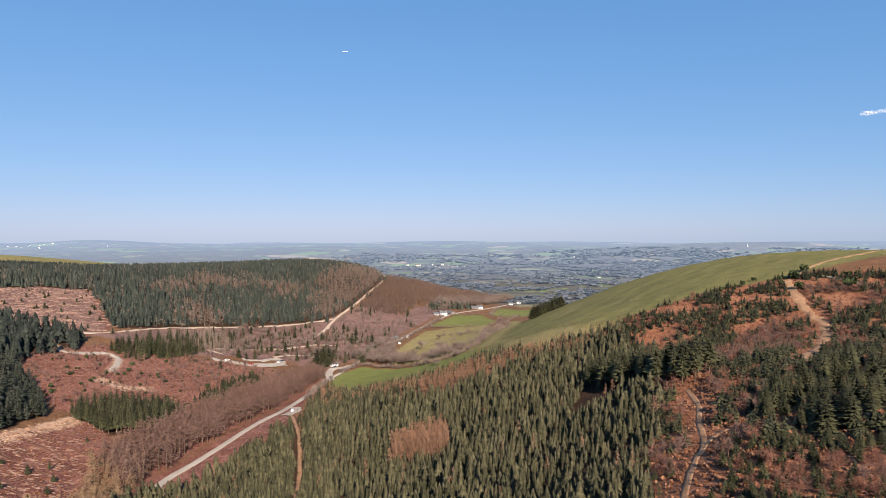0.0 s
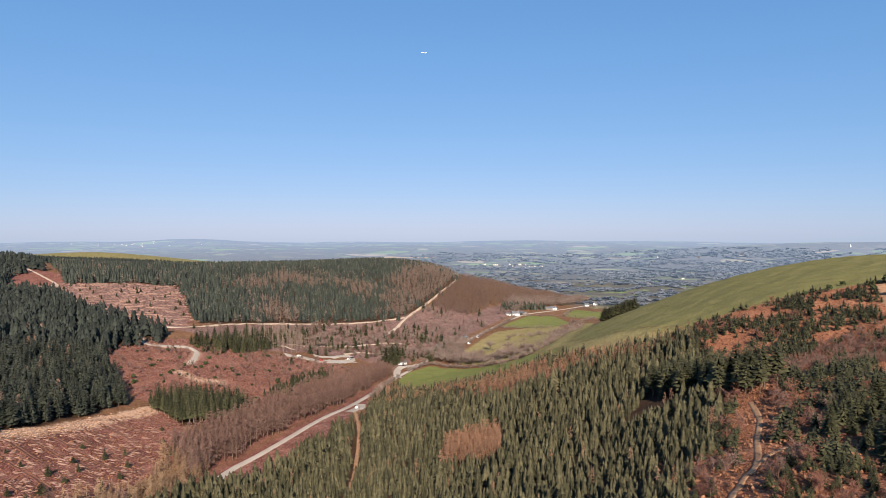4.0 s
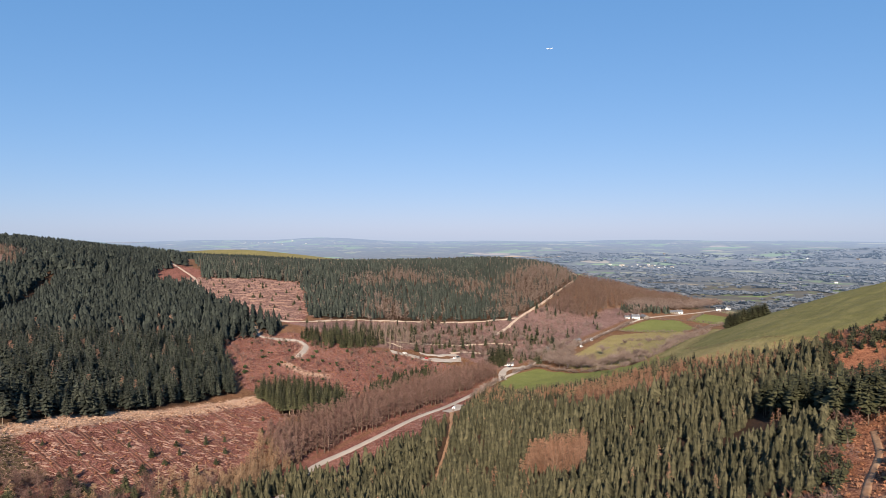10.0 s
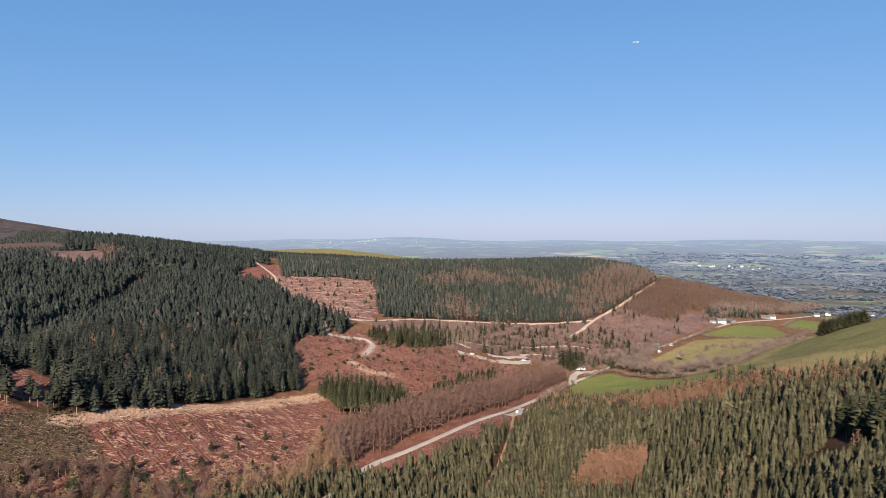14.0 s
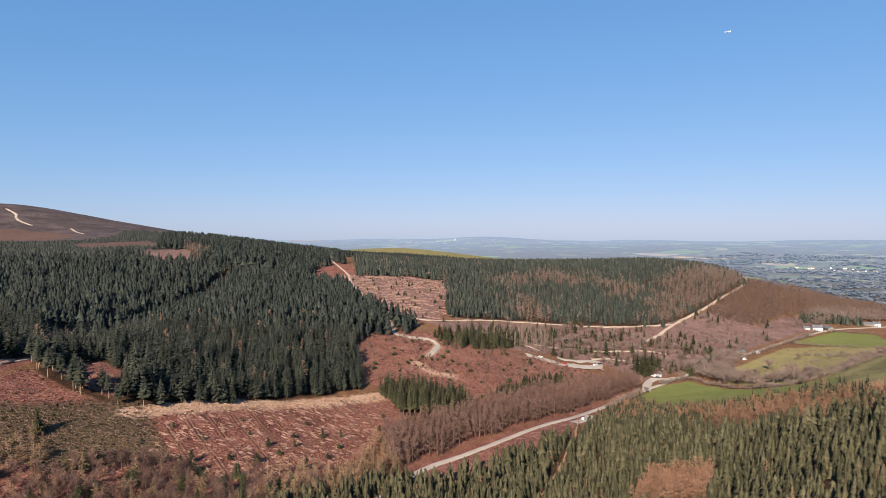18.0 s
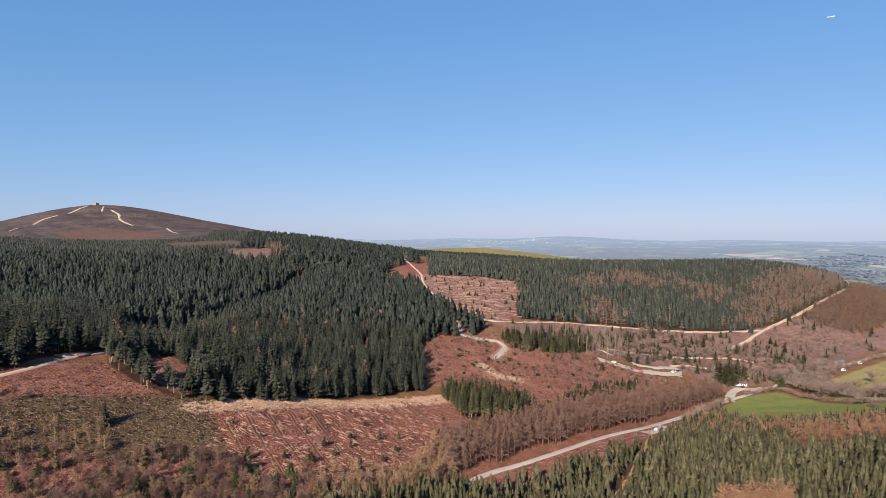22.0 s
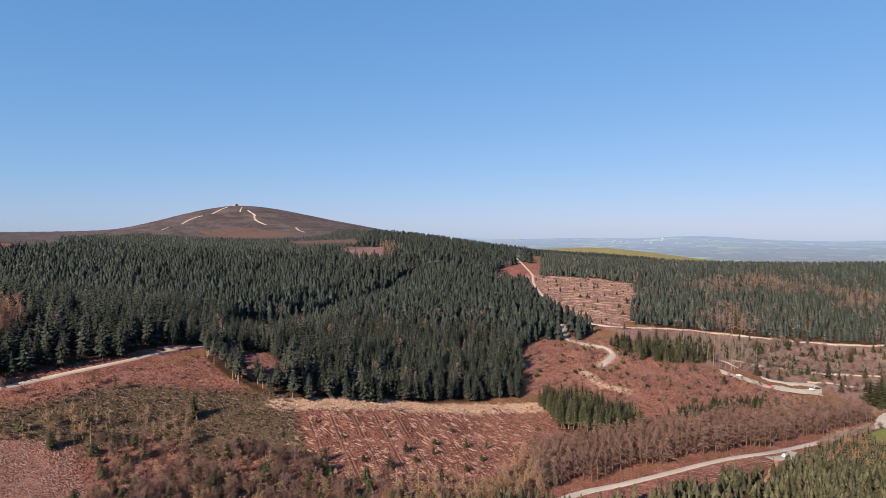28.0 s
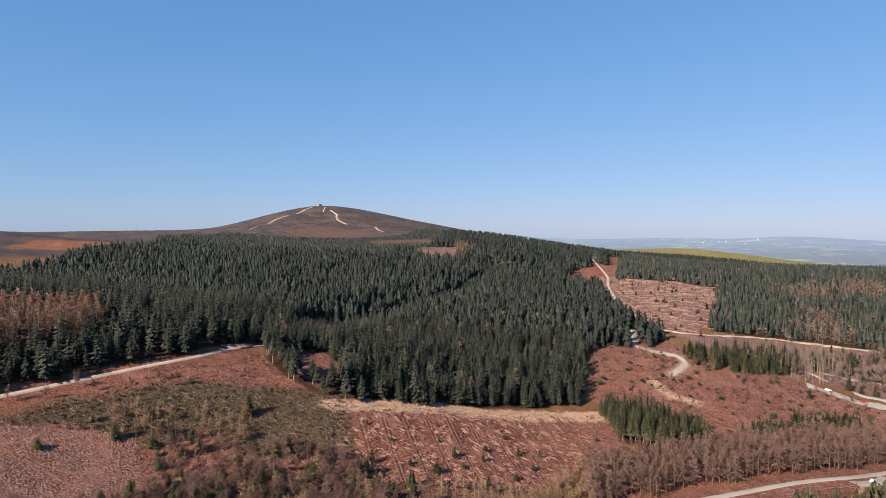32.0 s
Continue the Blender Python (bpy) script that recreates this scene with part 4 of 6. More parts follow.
for px, py in zip(x, y):
    plant("young_spruce", "pine_tree", px, py, rng.uniform(10, 14), 2.2, "dark pine in a grove on the green hill", "pine", "hill grove", rng)


# ---- scrub and young trees on the near hill ----
def patchy(x, y, scale, seed):
    """Smooth value between 0 and 1 that clusters planting."""
    v = np.array([noise.noise(Vector((a * scale, b * scale, seed))) for a, b in zip(x, y)])
    return np.clip(0.5 + 0.9 * v, 0, 1)


PINE_CLUMP = [(86, 138), (82, 160), (94, 182), (110, 190), (134, 202), (150, 190), (120, 150)]
x, y, rng = scatter(TALL_CLUMP, 5.0, 51)
for px, py in zip(x, y):
    plant("tall_spruce", "tall_spruce_tree", px, py, rng.uniform(12, 17), rng.uniform(1.1, 1.5), "tall spruce with dark shaded stem above the plantation", "spruce", "tall spruces", rng)
x, y, rng = scatter(PINE_CLUMP, 4.6, 52, 0.8)
for px, py in zip(x, y):
    plant("young_spruce", "conifer_tree", px, py, rng.uniform(4.0, 10.5), rng.uniform(1.2, 1.7), "broad dark green conifer in a hillside clump", "conifer", "hillside conifers", rng)
x, y, rng = scatter(SCRUB_HILL, 2.5, 53, 0.6, [TALL_CLUMP, PINE_CLUMP], WAYS)
up = np.clip((np.hypot(x - 20, y - 60) - 60) / 300, 0, 1)
dens = patchy(x, y, 0.045, 3.0)
kind = patchy(x, y, 0.03, 9.0) + rng.normal(0, 0.16, len(x))
k = rng.random(len(x)) < np.clip(1.5 * dens - 0.02 - 0.40 * up ** 3, 0.06, 0.72)
x, y, kind, up = x[k], y[k], kind[k], up[k]
order = np.argsort(np.hypot(x - 40, y - 90))
single = np.zeros(len(x), bool)
single[order[:500]] = True
conif = kind < 0.70
reds = (kind >= 0.70) & (kind < 0.84)
for px, py, c, r in zip(x[single], y[single], conif[single], reds[single]):
    if c:
        plant("young_spruce", "young_conifer", px, py, rng.uniform(1.6, 4.2), rng.uniform(1.3, 1.8), "bushy young dark green conifer in rough bracken", "conifer", "young hillside conifers", rng)
    else:
        plant("red_birch" if r else "birch", "bare_birch", px, py, rng.uniform(2.5, 5.0), rng.uniform(1.0, 1.4), "bare twiggy reddish birch on the hillside" if r else "bare twiggy brown birch on the hillside", "birch", "hillside birches", rng)
s = ~single
for nm, sel, temps, leaf, lab, cat, lo, hi, w in (
        ("young_conifers", s & conif, SPRUCE_MID, PINE, "young dark green conifers scattered over the hill", "conifers", 2.2, 5.5, 2.2),
        ("red_birches", s & reds, BIRCH_LITE, PURPLE, "reddish bare birches on the hill", "birches", 3, 6, 1.3),
        ("brown_birches", s & (kind >= 0.84), BIRCH_LITE, BIRCH, "brown bare birches on the hill", "birches", 3, 6, 1.3)):
    n = int(sel.sum())
    mass(nm, lab, cat, x[sel], y[sel], rng.uniform(lo, hi, n), np.full(n, w), temps, [BARK, leaf], 60)
for px, py, ph in ((232, 405, 6), (218, 389, 6), (226, 349, 7), (207, 364, 5), (211, 392, 3), (200, 404, 3), (190, 396, 4), (176, 396, 3), (205, 380, 4), (240, 372, 4)):
    plant("bush", "hilltop_bush", px, py, ph, 0.75, "round dark evergreen bush on the hill crest", "bush", "hilltop bushes", R)
# brown larches mixed along the upper rim of the plantation
RIM = [(-24, 388), (-6, 362), (30, 345), (62, 356), (104, 352), (106, 376), (62, 384), (30, 392), (0, 402)]
x, y, rng = scatter(RIM, 4.4, 54)
mass("rim_larches", "bare brown larches along the plantation rim", "larches", x, y, rng.uniform(5, 8, len(x)), ones(x) * 1.4, LARCH_FINE, [BARK, LARCH_NEAR], 61)
x, y, rng = scatter(NEAR_FOREST, 22, 55, 0.8)
mass("dead_spruces", "dead brown spruces dotted through the plantation", "spruces", x, y, rng.uniform(6, 9, len(x)), ones(x) * 1.0, [larch(R, 40, 4, 0.15, 0.2, 0.008) for _ in range(4)], [BARK, LARCH_NEAR], 62)

x, y, rng = scatter([(-224, 184), (-212, 250), (-214, 330), (-262, 385), (-330, 420), (-420, 330), (-330, 190), (-262, 168)], 25, 118, 0.9, [GLADE_B])
mass("edge_larches", "brown larches dotted along the front of the spruce forest", "larches", x, y, rng.uniform(9, 15, len(x)), ones(x) * 1.1, LARCH_FINE, [BARK, LARCH], 118)
LOPWOOD = speckled("grey_lop", (0.11, 0.060, 0.048), (0.22, 0.132, 0.108), (0.34, 0.225, 0.185), 0.5, 5.0)
# ---- felled slope ----
EARTH = speckled("raw_tan_subsoil", (0.283, 0.151, 0.093), (0.416, 0.257, 0.171), (0.509, 0.361, 0.257), 0.5, 3.0)
x, y, rng = scatter(LARCH_EDGE, 3.8, 56)
mass("larch_stand", "bare orange-brown larches at the forest edge", "larches", x, y, rng.uniform(12, 15, len(x)), ones(x) * 1.2, LARCH_FINE, [BARK, LARCH], 63)
FELL_SCRUB = [(-222, 96), (-222, 133), (-214, 153), (-196, 152), (-183, 182), (-160, 190), (-150, 240), (-140, 272), (-132, 255), (-134, 130), (-140, 60), (-190, 60)]
x, y, rng = scatter(FELL_SCRUB, 3.6, 57, 0.6, [PALE_PATCH], [(MAIN_ROAD, 4)])
dens = patchy(x, y, 0.05, 5.0) + np.clip((x + 200) / 120, -0.15, 0.45)
k = rng.random(len(x)) < np.clip(dens - 0.1, 0.03, 0.95)
x, y = x[k], y[k]
pick = rng.random(len(x))
far = np.hypot(x + 60, y - 100) > 143
mass("slope_birches", "bare birches and young larches on the felled slope", "birches", x[far], y[far], rng.uniform(4, 8.5, int(far.sum())), ones(x[far]) * 1.0, BIRCH_LITE[:2] + LARCH_YOUNG, [BARK_PALE, LARCH_TAN], 64)
for px, py, q in zip(x[~far], y[~far], pick[~far]):
    if q < 0.38:
        plant("birch", "slope_birch", px, py, rng.uniform(5, 9.5), rng.uniform(0.8, 1.2), "slender bare birch on the felled slope", "birch", "felled slope birches", rng)
    elif q < 0.78:
        plant("young_larch", "young_larch", px, py, rng.uniform(3.5, 8), rng.uniform(1.0, 1.4), "young bare tan larch on the felled slope", "larch", "felled slope larches", rng)
    else:
        plant("young_spruce", "young_spruce", px, py, rng.uniform(3.5, 7.5), rng.uniform(1.5, 2.3), "young dark spruce on the felled slope", "spruce", "felled slope spruces", rng)
for px, py, ph, w in ((-212, 150, 11, 1.1), (-206, 120, 6, 1.5), (-214, 112, 7, 1.3), (-166, 214, 4.5, 2.6), (-175, 228, 5, 1.5), (-200, 198, 2.6, 1.5), (-188, 204, 3, 1.4), (-175, 262, 5.5, 1.2), (-172, 272, 4, 1.3),
                      (-171, 240, 4, 1.4), (-176, 190, 6, 1.2), (-160, 200, 7, 1.0), (-155, 232, 6, 1.1), (-197, 232, 2.4, 1.8), (-185, 226, 3, 1.5), (-170, 300, 4, 1.3), (-180, 315, 3, 1.6), (-205, 100, 7.5, 1.7), (-200, 112, 5, 2.2), (-196, 128, 6, 2.0), (-184, 140, 5, 2.4), (-190, 160, 6, 1.8), (-178, 168, 5, 2.2), (-168, 178, 6, 2.0), (-202, 76, 4, 2.4), (-215, 92, 4, 2.2), (-178, 246, 3, 2.6), (-168, 228, 2.6, 3.0), (-186, 262, 2.4, 2.8), (-164, 262, 3.4, 2.2), (-160, 290, 4, 1.8), (-172, 205, 3, 2.6), (-158, 248, 3, 2.4)):
    plant("young_spruce", "lone_spruce", px, py, ph, w, "lone dark green spruce standing alone on the clear-fell", "spruce", "lone clear-fell spruces", R)
for px, py in ((-227, 78), (-231, 94), (-229, 107), (-233, 88), (-236, 118), (-226, 66), (-232, 125)):
    plant("birch", "trackside_birch", px, py, R.uniform(6, 8.5), 0.7, "thin bare birch beside the forest track", "birch", "trackside birches", R)


def log_mass(name, label, x, y, length, angle, radius, mat, category="logs", sides=6):
    """Felled stems lying on the ground, six-sided with cut ends."""
    n = len(x)
    a = np.arange(sides) * 2 * np.pi / sides + 0.5
    ring = np.column_stack([np.zeros(sides), np.cos(a), np.sin(a) + 0.7])
    co = np.vstack([ring + [-0.5, 0, 0], ring + [0.5, 0, 0]])
    i = np.arange(sides)
    j = (i + 1) % sides
    k = np.arange(1, sides - 1)
    f = np.vstack([np.column_stack([i, j, j + sides]), np.column_stack([i, j + sides, i + sides]), np.column_stack([k * 0, k + 1, k]), np.column_stack([k * 0 + sides, k + sides, k + 1 + sides])])
    ex, ey = x + np.cos(angle) * length / 2, y + np.sin(angle) * length / 2
    bx, by = 2 * x - ex, 2 * y - ey
    ze, zb = ground_z(ex, ey), ground_z(bx, by)
    lx, t = co[None, :, 0] * length[:, None], co[None, :, 0] + 0.5
    ly, lz = co[None, :, 1] * radius[:, None], co[None, :, 2] * radius[:, None]
    c, s = np.cos(angle)[:, None], np.sin(angle)[:, None]
    out = np.stack([lx * c - ly * s + x[:, None], lx * s + ly * c + y[:, None], lz + zb[:, None] * (1 - t) + ze[:, None] * t], -1).reshape(-1, 3)
    me = raw_mesh(name, out, (f[None] + (np.arange(n) * 2 * sides)[:, None, None]).reshape(-1, 3), np.zeros(n * len(f), int), [mat])
    return tagged(new(name, me), label, category, kind="stuff")


# heaps of cut stems between the extraction lanes of the red clear-fell
rng = np.random.default_rng(70)
lx, ly, la, ll = [], [], [], []
for lane in np.arange(182, 326, 5.6):
    for s in np.arange(0, 60, 3.3):
        if rng.random() < 0.22:
            continue
        hx, hy = -207 + s + rng.normal(0, 1.2), lane - 0.23 * s + rng.normal(0, 0.9)
        turn = rng.normal(0.95, 0.35)
        for _ in range(rng.integers(3, 9)):
            lx.append(hx + rng.normal(0, 0.8))
            ly.append(hy + rng.normal(0, 0.8))
            la.append(turn + rng.normal(0, 0.22))
            ll.append(rng.uniform(1.3, 3.0))
lx, ly, la, ll = map(np.array, (lx, ly, la, ll))
k = inside(BRASH_BLOCK, lx, ly) > 0
log_mass("log_heaps", "heaps of pale cut stems on red clear-fell", lx[k], ly[k], ll[k], la[k], rng.uniform(0.08, 0.16, int(k.sum())), LOGWOOD)
RUT = speckled("rutted_soil", (0.067, 0.029, 0.019), (0.110, 0.049, 0.032), (0.168, 0.082, 0.053), 0.4, 4.0)
for lane in np.arange(196, 318, 11.2):
    for o in (-0.9, 0.9):
        ribbon("wheel_rut", [(-203, lane + o), (-190, lane - 3 + o), (-172, lane - 7.2 + o), (-158, lane - 10.5 + o)], 1.0, RUT, "dark wheel rut of an extraction lane", "rut", 0.06, 2.5, 0.3)
# thinner brash all over the other felled ground
bx, by, ba, bl, br = [], [], [], [], []
for poly, gap, sd in zip(FELL_BLOCKS + [OLIVE_SLOPE, GLADE_A], (1.9, 2.0, 2.6, 4.0, 2.2, 2.1, 2.0), range(71, 80)):
    x, y, rng = scatter(poly, gap, sd, 0.8, [BRASH_BLOCK])
    d = np.hypot(x - 20, y - 60)
    bx.append(x)
    by.append(y)
    ba.append(rng.normal(0.6, 0.9, len(x)))
    bl.append(rng.uniform(0.8, 3.2, len(x)) * np.interp(d, [200, 450, 800], [1, 1.2, 2.4]))
    br.append(rng.uniform(0.035, 0.10, len(x)) * np.interp(d, [200, 450, 800], [1, 1.5, 3.2]))
log_mass("brash", "pale brash and lop strewn over felled ground", *map(np.concatenate, (bx, by)), np.concatenate(bl), np.concatenate(ba), np.concatenate(br), BRASH, "brash", 3)
x, y, rng = scatter(FELL_BLOCKS[2], 13, 125, 0.9, (), [(NORTH_TRACK, 5)])
rx, ry, rl, ra = [], [], [], []
for px, py in zip(x, y):
    turn = rng.normal(0.62, 0.25)
    for k in range(rng.integers(2, 6)):
        rx.append(px + np.cos(turn) * 3.2 * k + rng.normal(0, 0.8))
        ry.append(py + np.sin(turn) * 3.2 * k + rng.normal(0, 0.8))
        rl.append(rng.uniform(2.5, 5.0))
        ra.append(turn + rng.normal(0, 0.2))
log_mass("stem_rows", "rows of pale cut stems along the upper clear-fell", *map(np.array, (rx, ry, rl, ra)), rng.uniform(0.25, 0.5, len(rx)), LOGWOOD, "logs", 5)
x, y, rng = scatter(PALE_PATCH, 0.8, 120, 0.8)
log_mass("pale_lop", "pale grey lop and top strewn thickly over felled ground", x, y, rng.uniform(0.4, 1.3, len(x)), rng.normal(0.75, 0.6, len(x)), rng.uniform(0.08, 0.16, len(x)), LOPWOOD, "brash", 3)
# tussocks of bracken and grass
NARROW_WAYS = [(MAIN_ROAD, 3.2), (WEST_TRACK, 2.5), (BEND_TRACK, 4), (HILL_TRACK, 1.1), (HILL_TRACK_B, 1.0), (HILL_PATH, 2.4), (TRAIL, 1.4)]
NEAR_SCRUB = [(34, 60), (40, 112), (48, 150), (64, 196), (80, 236), (130, 240), (170, 240), (190, 180), (110, 70)]
DEAD_GRASS = foliage("dead_olive_grass", ((0.025, 0.018, 0.009), (0.063, 0.047, 0.023), (0.138, 0.104, 0.056)))
for nm, polys, holes, leaf, lab, gap, sd in (("bracken", [NEAR_SCRUB], (), BRACKEN, "dead russet bracken tussocks on the near slope", 1.7, 81), ("bracken_beyond", [SCRUB_HILL], [NEAR_SCRUB], BRACKEN, "dead russet bracken tussocks on the hill", 2.5, 86),
                                             ("grass_tussocks", FELL_BLOCKS[:2], [OLIVE_SLOPE, PALE_PATCH], BRACKEN, "dry tussocks and stumps on felled ground", 2.6, 82), ("olive_tussocks", [OLIVE_SLOPE], [PALE_PATCH], DEAD_GRASS, "dull olive grass tussocks on felled ground", 1.8, 85)):
    xs, ys = [], []
    for i, p in enumerate(polys):
        x, y, rng = scatter(p, gap, sd + 10 * i, 0.7, holes, NARROW_WAYS)
        xs.append(x)
        ys.append(y)
    x, y = np.concatenate(xs), np.concatenate(ys)
    tiny = [bush(R, 2, 5, 0.30) for _ in range(4)]
    mass(nm, lab, "tussocks", x, y, rng.uniform(0.3, 1.0, len(x)), ones(x) * 1.1, tiny, [leaf, leaf], sd)

# broken spoil and roots along the bank below the forest
c = np.repeat(curve_points(BANK, 0.4), 3, 0)
x, y = c[:, 0] + R.normal(0, 2.4, len(c)), c[:, 1] + R.normal(0, 1.0, len(c))
mass("bank_spoil", "rough tan spoil and roots along the forest bank", "spoil", x, y, R.uniform(0.12, 0.45, len(x)), ones(x) * 1.6, [bush(R, 2, 5, 0.5) for _ in range(4)], [EARTH, EARTH], 84)
# low bare shrubs and saplings all over the felled ground
x, y, rng = scatter(FELL_BLOCKS[0], 4.2, 114, 0.8, [BRASH_BLOCK, PALE_PATCH], WAYS)
k = rng.random(len(x)) < np.clip(1.5 * patchy(x, y, 0.06, 1.0) - 0.25, 0.02, 0.9)
x, y = x[k], y[k]
mass("slope_shrubs", "low bare reddish shrubs over the felled slope", "shrubs", x, y, rng.uniform(0.8, 2.8, len(x)), rng.uniform(1.2, 2.0, len(x)), [broadleaf(R, 12, 5, 0.4, 0.02, 0.012, 1, 0.016) for _ in range(5)], [BARK, BIRCH], 114)
x, y, rng = scatter(FELL_BLOCKS[1], 5.0, 115, 0.8, (), WAYS)
k = rng.random(len(x)) < np.clip(1.5 * patchy(x, y, 0.05, 8.0) - 0.35, 0.03, 0.8)
x, y = x[k], y[k]
mass("fell_saplings", "thin bare saplings and dead poles on the red clear-fell", "saplings", x, y, rng.uniform(2.5, 7, len(x)), rng.uniform(0.6, 1.1, len(x)), BIRCH_LITE, [BARK_PALE, BIRCH], 115)
VERGE = [(-134, 262), (-126, 340), (-120, 420), (-112, 520), (-104, 520), (-112, 420), (-118, 340), (-124, 262), (-112, 200), (-140, 200)]
x, y, rng = scatter(VERGE, 5.2, 116, 0.8, (), [(MAIN_ROAD, 3.2)])
mass("verge_scrub", "low reddish scrub on the road verge", "scrub", x, y, rng.uniform(0.4, 1.3, len(x)), ones(x) * 1.5, [broadleaf(R, 12, 5, 0.4, 0.02, 0.012, 1, 0.018) for _ in range(4)], [BARK, LARCH], 116)

LOW_ROW = [(-166, 292), (-150, 262), (-140, 215), (-134, 170), (-124, 190), (-128, 240), (-134, 268), (-140, 300)]
x, y, rng = scatter(LOW_ROW, 3.6, 121, 0.6, (), WAYS)
mass("larch_saplings", "low reddish larches thinning out below the tall row", "larches", x, y, rng.uniform(3, 9, len(x)), rng.uniform(0.9, 1.3, len(x)), LARCH_YOUNG, [BARK, LARCH_TAN], 121)
# thicket of young larches, birches and spruces low on the felled slope
THICKET = [(-212, 124), (-204, 148), (-190, 158), (-160, 176), (-150, 205), (-142, 170), (-150, 135), (-172, 118), (-196, 112)]
x, y, rng = scatter(THICKET, 4.4, 124, 0.8)
k = rng.random(len(x)) < np.clip(0.3 + 0.9 * patchy(x, y, 0.07, 4.0) - 0.2, 0.1, 0.95)
pick = rng.random(len(x))
for px, py, q in list(zip(x[k], y[k], pick[k]))[:95]:
    if q < 0.5:
        plant("young_larch", "young_larch", px, py, rng.uniform(3.5, 7.5), rng.uniform(1.0, 1.5), "young bare tan larch in a slope thicket", "larch", "thicket larches", rng)
    elif q < 0.82:
        plant("birch", "slope_birch", px, py, rng.uniform(4.5, 9), rng.uniform(0.8, 1.1), "slender bare birch in a slope thicket", "birch", "thicket birches", rng)
    else:
        plant("young_spruce", "young_spruce", px, py, rng.uniform(2.5, 6), rng.uniform(1.8, 2.6), "squat young dark spruce in a slope thicket", "spruce", "thicket spruces", rng)
# stacked timber beside the forest track
x, y, rng = scatter([(-266, 152), (-272, 164), (-269, 166), (-263, 154)], 1.2, 83)
log_mass("timber_stack", "stack of pinkish cut logs beside the forest track", x, y, np.full(len(x), 4.5), np.full(len(x), 1.9), np.full(len(x), 0.45), LOGWOOD)

# ---- middle of the valley ----
MID_STAND = [(-247, 462), (-240, 535), (-222, 560), (-205, 540), (-208, 490), (-226, 452)]
x, y, rng = scatter(MID_STAND, 6.2, 90, 0.6, (), WAYS)
for px, py in zip(x, y):
    plant("young_spruce", "valley_spruce", px, py, rng.uniform(8, 15), rng.uniform(0.9, 1.4), "dark spruce in the stand behind the clear-fell", "spruce", "valley spruces", rng)
DEAD_STAND = [(-236, 530), (-226, 606), (-190, 580), (-196, 528)]
x, y, rng = scatter(DEAD_STAND, 4.5, 91)
for px, py in zip(x, y):
    plant("pole", "bare_pole_tree", px, py, rng.uniform(9, 14), 0.8, "tall thin pale bare stem of a thinned stand", "larch", "thinned stand", rng)
MID_SCRUB = [(-232, 575), (-215, 650), (-150, 750), (-100, 900), (-60, 900), (-55, 760), (-90, 650), (-115, 590), (-150, 600), (-185, 560)]
x, y, rng = scatter(MID_SCRUB, 7.0, 92, 0.8, [PASTURE_LOW, YELLOW_FIELD], WAYS + [(CAR_PARK, 7), (CAR_PARK_B, 5), (YARD_LANE, 6)])
q = rng.random(len(x))
k = rng.random(len(x)) < 0.3 + 0.7 * patchy(x, y, 0.02, 7.0)
for px, py, u in list(zip(x[k], y[k], q[k]))[:260]:
    if u < 0.45:
        plant("oak", "bare_tree", px, py, rng.uniform(5, 9), rng.uniform(0.9, 1.2), "bare grey-brown valley tree with rounded crown", "tree", "bare valley trees", rng)
    elif u < 0.70:
        plant("birch", "bare_birch", px, py, rng.uniform(6, 10), 1.0, "slender bare birch in the valley", "birch", "valley birches", rng)
    else:
        plant("young_spruce", "conifer_tree", px, py, rng.uniform(5, 11), 1.2, "dark conifer among bare valley trees", "conifer", "valley conifers", rng)
for px, py, ph, w in ((-183, 560, 11, 1.2), (-173, 575, 10, 1.2), (-178, 566, 7, 1.2), (-118, 616, 22, 1.7), (-122, 606, 20, 1.8), (-114, 622, 19, 1.8), (-110, 628, 16, 1.7), (-116, 610, 18, 1.9), (-79, 654, 12, 1.8), (-72, 669, 14, 1.4), (-86, 645, 10, 2.2),
                      (-82, 636, 9, 2.2), (-92, 650, 9, 2.0), (-66, 655, 8, 1.8), (-181, 507, 7, 1.4), (-127, 721, 8, 1.3), (-150, 520, 6, 1.3)):
    plant("young_spruce", "valley_conifer", px, py, ph, w, "big dark conifer beside the valley road", "conifer", "roadside conifers", R)
for px, py, ph, w in ((-243, 556, 11, 1.3), (-216, 572, 13, 1.1), (-210, 566, 12, 1.2), (-206, 574, 14, 1.1), (-203, 599, 11, 1.3), (-198, 590, 12, 1.2), (-189, 598, 9, 1.4), (-184, 660, 10, 1.5), (-179, 654, 8, 1.6), (-170, 666, 7, 1.6), (-168, 705, 8, 1.5), (-161, 733, 9, 1.5),
                      (-157, 738, 7, 1.6), (-197, 683, 7, 1.6), (-205, 679, 9, 1.4), (-136, 700, 10, 1.5), (-131, 705, 8, 1.6), (-122, 767, 9, 1.6), (-116, 762, 8, 1.5), (-105, 717, 11, 1.5), (-101, 722, 9, 1.6), (-212, 548, 13, 1.2), (-219, 556, 14, 1.1), (-225, 548, 12, 1.2)):
    plant("young_spruce", "valley_conifer", px, py, ph, w, "dark conifer beside pale lanes in the valley", "conifer", "valley lane conifers", R)
